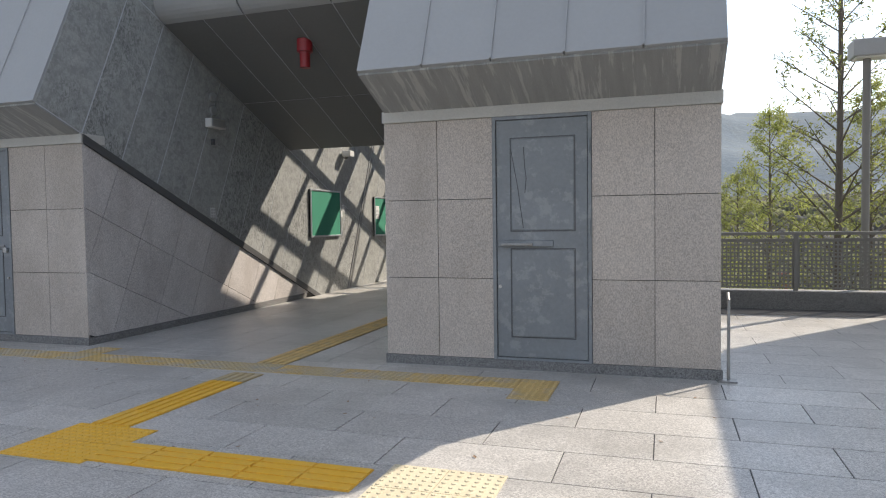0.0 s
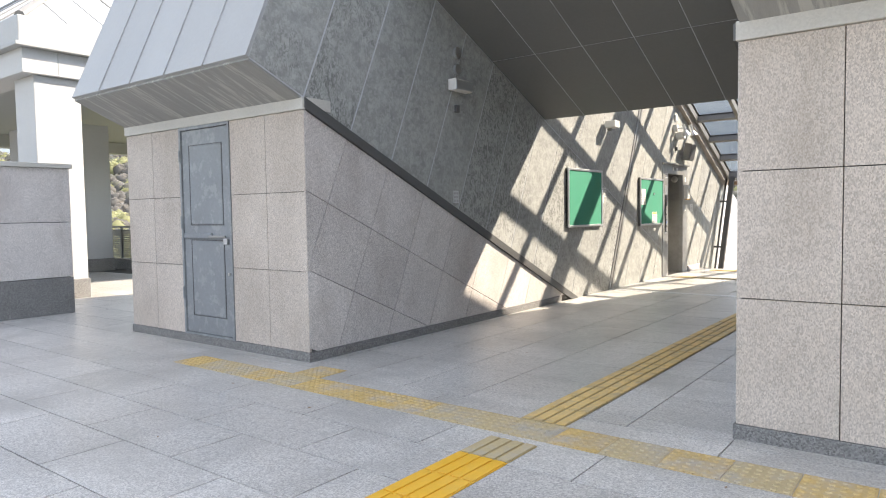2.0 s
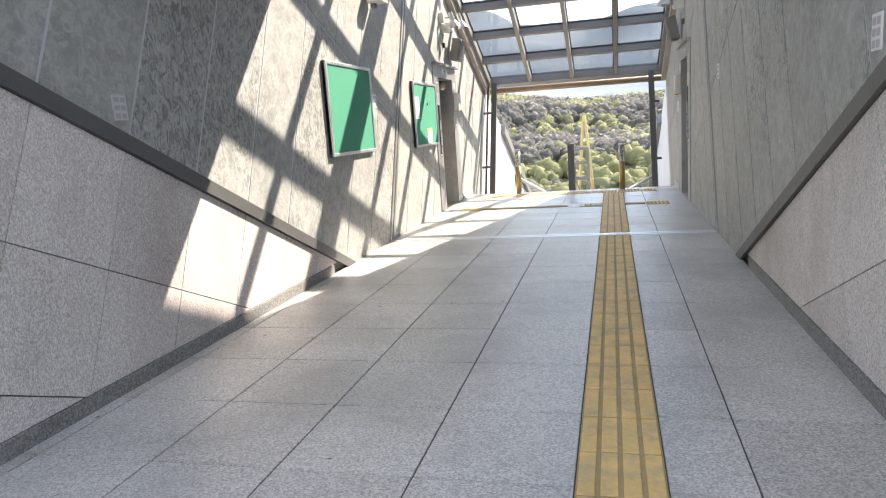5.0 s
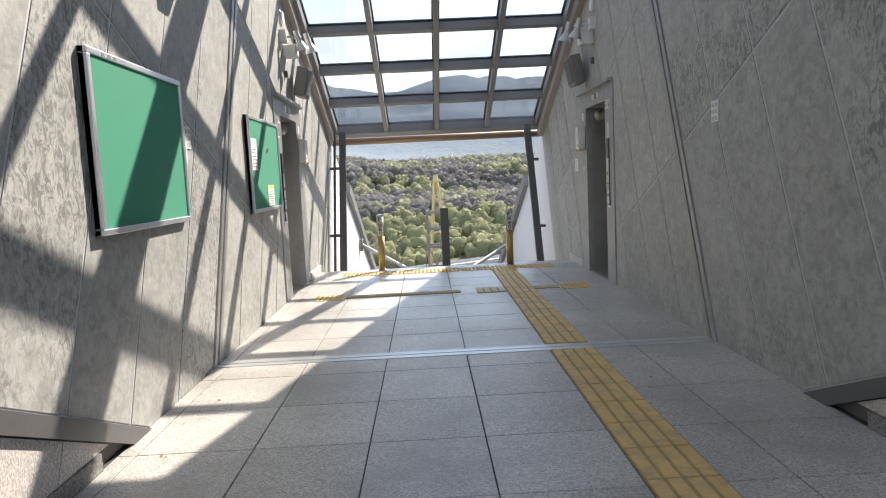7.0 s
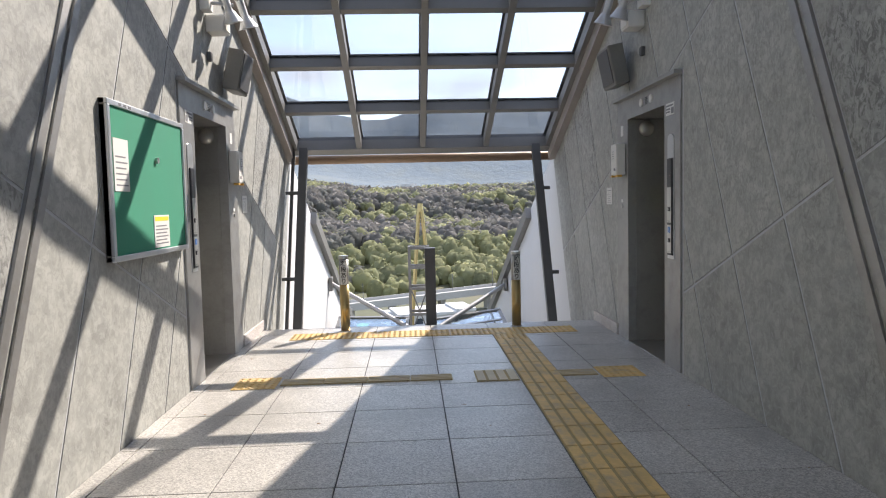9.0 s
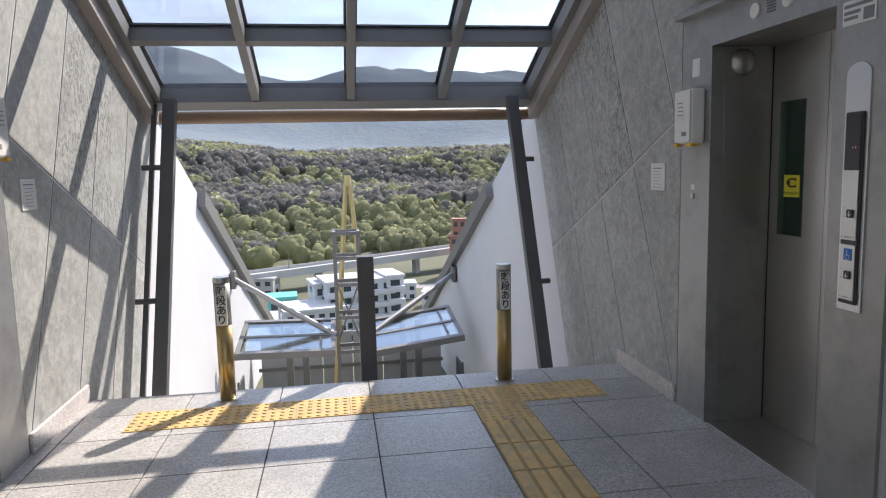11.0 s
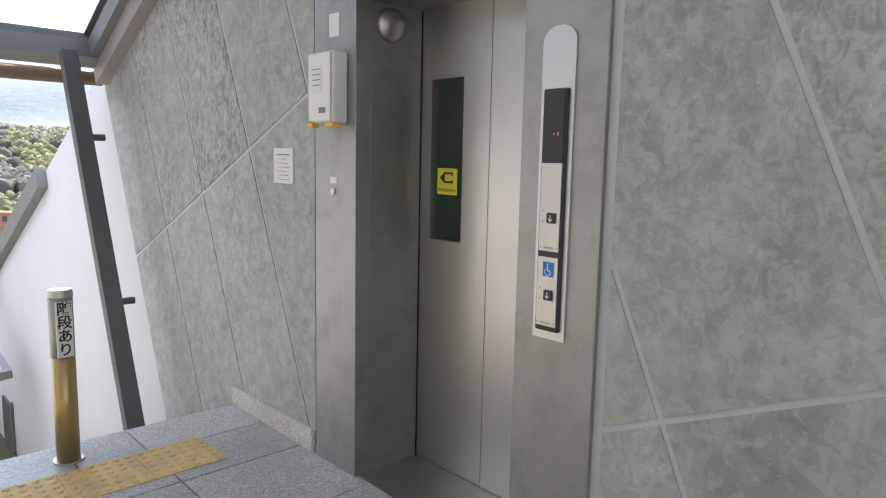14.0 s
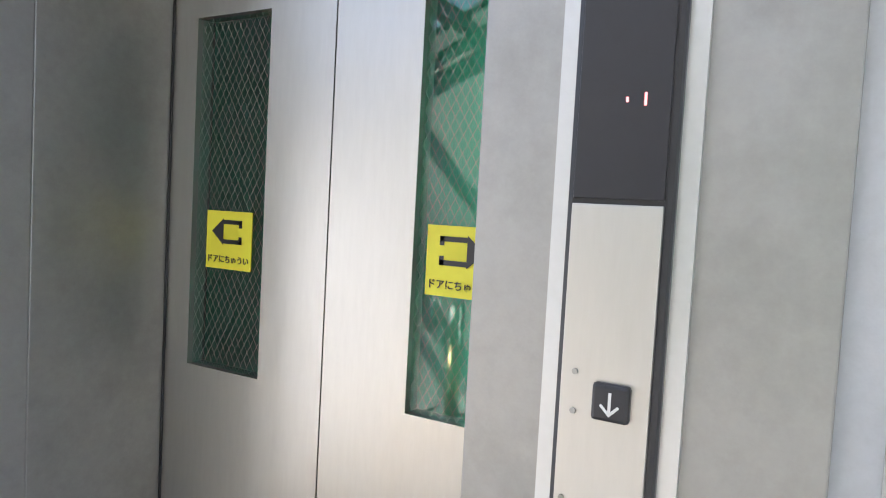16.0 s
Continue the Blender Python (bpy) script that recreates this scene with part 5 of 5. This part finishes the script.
FOLIAGE_LIGHT = material("hazed_fresh_foliage", (0.345, 0.35, 0.205), 0.85, vary=0.14, scale=0.3, fine=2.2, bump=0.2, bump_dist=0.4, island=0.22, spec=0.15)
FOLIAGE_GREY = material("hazed_bare_woods", (0.25, 0.24, 0.225), 0.9, vary=0.16, scale=0.3, fine=2.2, bump=0.2, bump_dist=0.4, island=0.22, spec=0.1)

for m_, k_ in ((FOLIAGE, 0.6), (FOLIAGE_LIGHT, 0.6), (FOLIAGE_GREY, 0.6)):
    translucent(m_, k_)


def crown_shape(k, clumps):
    """An uneven crown of unit size: a core and many loose leaf clumps round it, as triangles."""
    rs = random.Random(100 * clumps + k)
    b = bmesh.new()
    bmesh.ops.create_icosphere(b, subdivisions=2 if clumps > 20 else 1, radius=0.86)
    lobes = [(rs.uniform(-0.45, 0.45), rs.uniform(-0.45, 0.45), rs.uniform(-0.2, 0.55)) for q in range(4)]
    for v in b.verts:
        v.co *= 1 + 0.42 * noise.noise(v.co * 2.2 + Vector((k * 5.1, 0, 0))) + 0.22 * noise.noise(v.co * 5.0 + Vector((0, k * 3.3, 0)))
    b.verts.ensure_lookup_table()
    vs = [tuple(v.co) for v in b.verts]
    fs = [tuple(v.index for v in f.verts) for f in b.faces]
    b.free()
    for c in range(clumps):
        d = Vector((rs.gauss(0, 1), rs.gauss(0, 1), rs.gauss(0.25, 0.8))).normalized()
        o = Vector(lobes[c % 4]) * 0.45 + d * rs.uniform(0.62, 0.86)
        n = (d + Vector((rs.gauss(0, 0.3), rs.gauss(0, 0.3), rs.gauss(0.7, 0.3)))).normalized()
        t = n.orthogonal().normalized()
        u = n.cross(t)
        s = (0.15 if clumps > 20 else 0.20) * rs.uniform(0.7, 1.4)
        q = len(vs)
        for g in range(4):
            w = g * 1.571 + rs.uniform(-0.5, 0.5)
            e = s * rs.uniform(0.7, 1.3)
            vs.append(tuple(o + t * math.cos(w) * e + u * math.sin(w) * e + n * (0.25 * s if g % 2 else 0.0)))
        fs += [(q, q + 1, q + 2), (q, q + 2, q + 3)]
    return np.array(vs), np.array(fs)


RICH = [crown_shape(k, 44) for k in range(9)]
PLAIN = [crown_shape(k, 14) for k in range(9)]


def crowns(name, rows, mat, label):
    """Many uneven tree crowns in one mesh; rows of x, y, z, radius."""
    vs, fs, n = [], [], 0
    rnd = random.Random(len(rows))
    for x, y, z, r in rows:
        v, f = (RICH if math.hypot(x + 4, y - 8) < 440 else PLAIN)[rnd.randrange(9)]
        a = rnd.uniform(0, 6.28)
        c, s = math.cos(a), math.sin(a)
        rot = np.array(((c, -s, 0), (s, c, 0), (0, 0, rnd.uniform(0.9, 1.35))))
        vs.append(v @ rot.T * r + (x, y, z))
        fs.append(f + n)
        n += len(v)
    vs, fs = np.concatenate(vs), np.concatenate(fs)
    me = bpy.data.meshes.new(name)
    me.vertices.add(len(vs))
    me.vertices.foreach_set("co", vs.astype(np.float32).ravel())
    me.loops.add(fs.size)
    me.loops.foreach_set("vertex_index", fs.astype(np.int32).ravel())
    me.polygons.add(len(fs))
    me.polygons.foreach_set("use_smooth", np.ones(len(fs), dtype=bool))
    me.polygons.foreach_set("loop_start", np.arange(0, fs.size, 3, dtype=np.int32))
    me.materials.append(mat)
    me.update(calc_edges=True)
    me.validate()
    return tagged(new(name, me), kind="stuff", label=label, category="trees")


rnd = random.Random(12)
dark, light, grey = [], [], []
near_dark, near_light = [], []
for i in range(19000):
    d = math.sqrt(rnd.uniform(300 ** 2, 1180 ** 2))
    az = rnd.uniform(-1.25, 0.55)
    x, y = -4 + d * math.sin(az), 8 + d * math.cos(az)
    if 0.02 < az < 0.3 and d < 330:
        continue
    r = rnd.uniform(3.4, 6.4) * (1 + d / 2600)
    z = land_z(x, y) + r * 0.55
    k = noise.noise((x / 60, y / 60, 2.2)) + rnd.uniform(-0.35, 0.35)
    if d < 420:
        (near_light if k > -0.3 else near_dark).append((x, y, z, r * 0.9))
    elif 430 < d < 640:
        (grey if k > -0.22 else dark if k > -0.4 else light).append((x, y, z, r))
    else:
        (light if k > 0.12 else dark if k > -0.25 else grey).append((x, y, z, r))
for i in range(420):
    d, az = rnd.uniform(60, 150), rnd.uniform(-1.4, 0.9)
    if -0.14 < az < 0.16:
        continue
    x, y = -4 + d * math.sin(az), 8 + d * math.cos(az)
    r = rnd.uniform(2.4, 4.2)
    (near_light if rnd.random() < 0.5 else near_dark).append((x, y, land_z(x, y) + r * 0.6, r))
crowns("woods_dark", dark, FOLIAGE, "dark evergreen woods on the hillsides")
crowns("woods_light", light, FOLIAGE_LIGHT, "fresh yellow-green spring woods")
crowns("woods_grey", grey, FOLIAGE_GREY, "bare grey-brown woods on the slope, paled by painted haze")
crowns("woods_dark_near", near_dark, FOLIAGE, "dark green trees at the foot of the hill")
crowns("woods_light_near", near_light, FOLIAGE_LIGHT, "bright spring trees at the foot of the hill")

# ---------- town ----------
CONC = material("road_concrete", (0.42, 0.41, 0.39), 0.8, vary=0.08, scale=0.2, fine=2, bump=0.0)
FACADE = material("white_facade", (0.55, 0.55, 0.545), 0.8, vary=0.04, scale=0.3, fine=2, bump=0.0)
BRICK = material("red_brick", (0.33, 0.15, 0.11), 0.85, vary=0.08, scale=0.3, fine=3, bump=0.0)
TEAL = material("teal_sheet", (0.10, 0.42, 0.38), 0.7, vary=0.05, scale=0.3, fine=2, bump=0.0)
WINDOW = material("dark_window", (0.05, 0.06, 0.07), 0.2, vary=0.1, bump=0.0)
ASPHALT = material("asphalt", (0.30, 0.28, 0.26), 0.9, vary=0.1, scale=0.1, fine=2, bump=0.0)


def house(name, x, y, zb, w, d, h, mat, floors, bays, label, rz=0.0, balcony=False, roofmat=None):
    g = tagged(empty(name, (x, y, zb), rz), label=label, category="building", group="buildings in the valley")
    part("wall", box((-w / 2, -d / 2, 0), (w / 2, d / 2, h)), mat, g)
    part("roof", box((-w / 2 - 0.3, -d / 2 - 0.3, h), (w / 2 + 0.3, d / 2 + 0.3, h + 0.6)), roofmat or mat, g)
    fh, bw = h / floors, w / bays
    for i in range(floors):
        for j in range(bays):
            cx = -w / 2 + bw * (j + 0.5)
            part("window", box((cx - bw * 0.27, -d / 2 - 0.05, fh * i + fh * 0.32), (cx + bw * 0.27, -d / 2 + 0.1, fh * i + fh * 0.80)), WINDOW, g)
        for sx in (-1, 1):
            part("window", box((sx * w / 2 - 0.05, -d * 0.15, fh * i + fh * 0.35), (sx * w / 2 + 0.05, d * 0.15, fh * i + fh * 0.8)), WINDOW, g)
        if balcony:
            part("balcony", box((-w / 2, -d / 2 - 1.3, fh * i - 0.1), (w / 2, -d / 2, fh * i + 0.95)), mat, g)
    return g


house("apartment_block", -1.0, 165, -40, 15, 11, 16.5, FACADE, 6, 5, "white apartment block with balconies", 12, True)
house("apartment_block", -10.5, 158, -40, 13, 11, 12.0, FACADE, 4, 6, "stepped white apartment block with small windows", 12)
house("apartment_block", -7.0, 168, -40, 8, 9, 15.5, FACADE, 5, 3, "upper storeys of the stepped white block", 12)
house("apartment_block", 6.8, 166, -40, 4.0, 10, 17.0, FACADE, 6, 1, "narrow white stair tower of the apartment block", 12, True)
house("low_building", -21, 172, -40, 10, 10, 7.0, FACADE, 2, 4, "low pale building with a flat roof", 5)
house("low_building", -19, 185, -40, 7, 7, 9.5, TEAL, 2, 2, "teal sheeted building behind the flats", 5)
house("brick_tower", 42, 262, -40, 10, 9, 15, BRICK, 4, 3, "red brick building with small windows", -10)
house("brick_tower", 41, 264, -40, 5, 5, 21, BRICK, 6, 2, "red brick tower above the roofs", -10)
for i, (x, y, w, h) in enumerate(((24, 205, 9, 5), (33, 215, 11, 6), (15, 222, 8, 5), (-34, 200, 12, 7), (-46, 230, 14, 9), (52, 225, 12, 8), (20, 150, 9, 6), (30, 170, 10, 7), (40, 190, 8, 6), (-30, 240, 10, 6))):
    house("low_building", x, y, -40, w, w * 0.8, h, (FACADE, CONC)[i % 2], 2, 3, "low pale house in the valley", (i * 37) % 30 - 15)
rnd = random.Random(4)
hb = bmesh.new()
for i in range(260):
    az, d = rnd.uniform(-0.02, 0.62), rnd.uniform(1150, 1330)
    x, y = -4 + d * math.sin(az), 8 + d * math.cos(az)
    z = land_z(x, y)
    w, h = rnd.uniform(8, 16), rnd.uniform(9, 15)
    add_box(hb, (x - w / 2, y - 5, z - 4), (x + w / 2, y + 5, z + h))
tagged(part("far_town", hb, FACADE), kind="stuff", label="strip of pale far-off houses on the plateau", category="houses")

# elevated road
road_ = tagged(new("viaduct"), kind="structure", label="elevated concrete road with parapets", category="road")
va, vb = Vector((-60, 226, -33.5)), Vector((75, 300, -31.5))
dv = (vb - va)
mv = Matrix.Translation(va) @ dv.to_track_quat("X", "Z").to_matrix().to_4x4()
ln = dv.length
part("deck", box((0, -5, -1.4), (ln, 5, 0), 0, mv), CONC, road_)
for y in (-5, 4.7):
    part("parapet", box((0, y, 0), (ln, y + 0.3, 1.1), 0, mv), CONC, road_)
for i in range(7):
    part("pier", box((12 + i * 21, -1.2, -9), (14 + i * 21, 1.2, -1.4), 0, mv), CONC, road_)
for i in range(8):
    px = 8 + i * 19
    pb = bmesh.new()
    add_tube(pb, mv @ Vector((px, 4.5, 0)), mv @ Vector((px, 4.5, 6.5)), 0.12, 8)
    part("light_pole", pb, GREYSTEEL, road_)
park = tagged(part("car_park", box((8, 190, -39.9), (40, 245, -39.55)), ASPHALT), kind="structure", label="pale asphalt yard in the valley", category="road")

# golden A-shaped pylon down the slope
py_ = tagged(new("pylon"), label="slender golden A-shaped steel pylon", category="pylon")
GOLD = material("golden_steel", (0.62, 0.50, 0.24), 0.4, 0.6, vary=0.05, scale=1, fine=20, bump=0.0)
for s in (-1, 1):
    part("leg", tube((-3.985 + s * 0.34, 22.7, -2.6), (-3.985 + s * 0.03, 22.7, 1.12), 0.05, 12, 0.035), GOLD, py_)
part("tip", tube((-3.985, 22.7, 1.08), (-3.985, 22.7, 1.25), 0.06, 12, 0.05), GOLD, py_)
part("foot", box((-4.36, 22.6, -7.0), (-3.61, 22.8, -2.6)), GREYSTEEL, py_)

# ---------- paving ----------
trench = tagged(new("expansion_joint"), kind="structure", label="metal expansion joint strip across the floor", category="trim")
for y0, y1 in ((11.55, 11.615), (11.63, 11.70)):
    part("cover_strip", box((L, y0, -0.008), (R, y1, 0.004), 0.001), ALU, trench)


def pavers(parent, xs, ys, offs=0.0, skip=None, seed=1):
    shared = {}
    for j in range(len(ys) - 1):
        o = offs * (j % 2)
        for i in range(len(xs) - 1):
            x0, x1, y0, y1 = xs[i] + o, xs[i + 1] + o, ys[j], ys[j + 1]
            if skip and skip(x0, x1, y0, y1):
                continue
            key = (round(x1 - x0, 4), round(y1 - y0, 4))
            if key not in shared:
                w, d = key[0] - 0.007, key[1] - 0.007
                shared[key] = finish(box((-w / 2, -d / 2, -0.03), (w / 2, d / 2, 0.0), 0.0015), "paver", PAVER)
            ob = new("paver", shared[key])
            ob.location = ((x0 + x1) / 2, (y0 + y1) / 2, 0.0)
            ob.parent = parent


cx_ = [L, -5.61, -5.075, -4.54, -4.005, -3.44, -3.14, -2.86, R]
cy_ = [5.26] + [5.46 + 0.58 * i for i in range(9)]
pavers(floor, cx_, cy_)
pavers(floor2, cx_, [10.10, 10.68, 11.26, 11.55])
pavers(floor2, cx_, [11.70, 12.24, 12.80, 13.35, 13.90, 14.45, 15.0, 15.50, 15.86, EDGE])
px_ = [-9.2 + 0.92 * i for i in range(15)]
py0 = [-1.04 + 0.45 * i for i in range(15)]
pavers(floor, px_, py0, 0.46)
pavers(floor, [L - 0.92 * k for k in range(4, -1, -1)], [5.26, 5.42])
pavers(floor, [R + 0.92 * k for k in range(0, 6)], [5.26, 5.42])
rest = bmesh.new()
for j in range(-20, 24):
    for i in range(-28, 22):
        x0, y0 = 0.92 * i - 9.2 + 0.92 * 0 + 0.46 * (j % 2), 0.45 * j - 1.04
        if (-9.2 <= x0 + 0.01 and x0 + 0.92 <= 4.2 and -1.05 <= y0 and y0 + 0.45 <= 5.28) or y0 > 9.3 or (x0 + 0.92 > L and x0 < R and y0 > 4.9):
            continue
        if x0 > -8.5 and x0 + 0.92 < 0.5 and y0 > 5.5:
            continue
        v = [rest.verts.new((x0 + a, y0 + b, -0.001)) for a, b in ((0.0025, 0.0025), (0.9175, 0.0025), (0.9175, 0.4475), (0.0025, 0.4475))]
        rest.faces.new(v)
tagged(part("outer_paving", rest, PAVER), kind="stuff", label="grey stone paving farther out on the plaza", category="paving")


# ---------- tactile paving ----------
YELLOW_FADED = material("faded_tactile", (0.55, 0.38, 0.15), 0.7, vary=0.18, scale=4, fine=40, stain=(0.42, 0.38, 0.33), stain_amt=0.85, stain_scale=3)


YELLOW_BASE = material("brown_tactile_base", (0.40, 0.30, 0.14), 0.8, vary=0.15, scale=4, fine=40)


def two_tone(me, z):
    """The low base between the ribs is browner."""
    me.materials.append(YELLOW_BASE)
    for p in me.polygons:
        if max(me.vertices[i].co.z for i in p.vertices) <= z:
            p.material_index = 1
    return me


def bar_tile(mat):
    bm = box((-0.148, -0.148, 0.0), (0.148, 0.148, 0.004))
    for i in range(4):
        x = -0.1125 + 0.075 * i
        add_box(bm, (x - 0.029, -0.144, 0.003), (x + 0.029, 0.144, 0.010), 0.003)
    me = finish(bm, "tactile_tile", mat)
    return me if mat is YELLOW_NEW else two_tone(me, 0.0042)


def dot_tile(mat):
    bm = box((-0.148, -0.148, 0.0), (0.148, 0.148, 0.004))
    for i in range(6):
        for j in range(6):
            x, y = -0.125 + 0.05 * i, -0.125 + 0.05 * j
            add_tube(bm, (x, y, 0.003), (x, y, 0.009), 0.016, 8, 0.011)
    return finish(bm, "tactile_tile", mat)


tactile = tagged(new("tactile_paving"), label="yellow tactile guide tiles set on the stone floor", category="tactile paving", kind="structure")
DOTF = dot_tile(YELLOW_FADED)
BAR, DOT, BARN, DOTN, BARW, DOTW, DOTC = bar_tile(YELLOW), dot_tile(YELLOW), bar_tile(YELLOW_NEW), dot_tile(YELLOW_NEW), bar_tile(YELLOW_WORN), dot_tile(YELLOW_WORN), dot_tile(CREAM)
BARP = bar_tile(CREAM)


def lay(mesh, x, y, rz=0, sx=1.0, sy=1.0):
    ob = new("tactile_tile", mesh)
    ob.parent = tactile
    ob.matrix_local = pose(x, y, 0.0005, 0, 0, rz) @ Matrix.Diagonal((sx, sy, 1, 1))


for i in range(36):
    y = 5.205 + 0.3 * i
    if y < 11.3:
        lay(BAR, -3.29, y)
    elif i < 33:
        lay(BAR, -3.29, 11.855 + 0.3 * (i - 21))
for i in range(5):
    lay(BARN if i < 4 else BARW, -3.26, 3.325 + 0.3 * i)
for i in range(9):
    lay(DOT, -5.18 + 0.3 * i, 15.73)
lay(DOT, -3.29, 15.443, 0, 1.0, 0.90)
for i in range(20):
    if i != 11:
        lay(DOTW if i in (1, 2, 4, 9, 10, 13, 15) else DOTF, -6.56 + 0.3 * i, 4.90)
lay(DOTW, -3.26, 4.90)
lay(DOTF, -0.86, 4.60)
lay(DOTF, -5.36, 5.20)
for x in (-3.33, -3.03):
    for y in (2.73, 3.02):
        lay(DOTN, x, y)
for i in range(5):
    lay(BARN, -2.76 + 0.316 * i, 2.78, 90, 1.0, 1.05)
for i in range(2):
    for j in range(2):
        lay(DOTC, -1.12 + 0.3 * i, 2.88 - 0.3 * j)
lay(BAR, -3.29, 11.452, 0, 1.0, 0.62)
# branch to the lifts
lay(DOT, -2.715, 14.06)
lay(DOT, -5.28, 14.06)
lay(BARW, -3.03, 14.06, 90, 0.5, 1.0)
lay(BARP, -3.60, 14.06, 0)
for i in range(4):
    lay(BARW, -4.96 + 0.3 * i, 14.06, 90, 0.5, 1.0)

# dry leaves and small litter
lit = bmesh.new()
rnd = random.Random(6)
for i in range(70):
    x, y = rnd.uniform(-6.5, 0.4), rnd.uniform(1.5, 5.2)
    if i % 2:
        x, y = rnd.uniform(L + 0.1, R - 0.1), rnd.uniform(5.5, 15.0)
        if rnd.random() < 0.5:
            x = L + abs(rnd.gauss(0, 0.35)) + 0.03
    a, r = rnd.uniform(0, 6.28), rnd.uniform(0.008, 0.022)
    vs = [lit.verts.new((x + r * math.cos(a + t) * q, y + r * math.sin(a + t) * q, 0.003 + 0.006 * rnd.random())) for t, q in ((0, 1), (1.4, 0.5), (3.1, 1), (4.6, 0.5))]
    lit.faces.new(vs)
tagged(part("dry_leaves", lit, BROWN), kind="stuff", label="a few dry brown leaves on the paving", category="leaves")
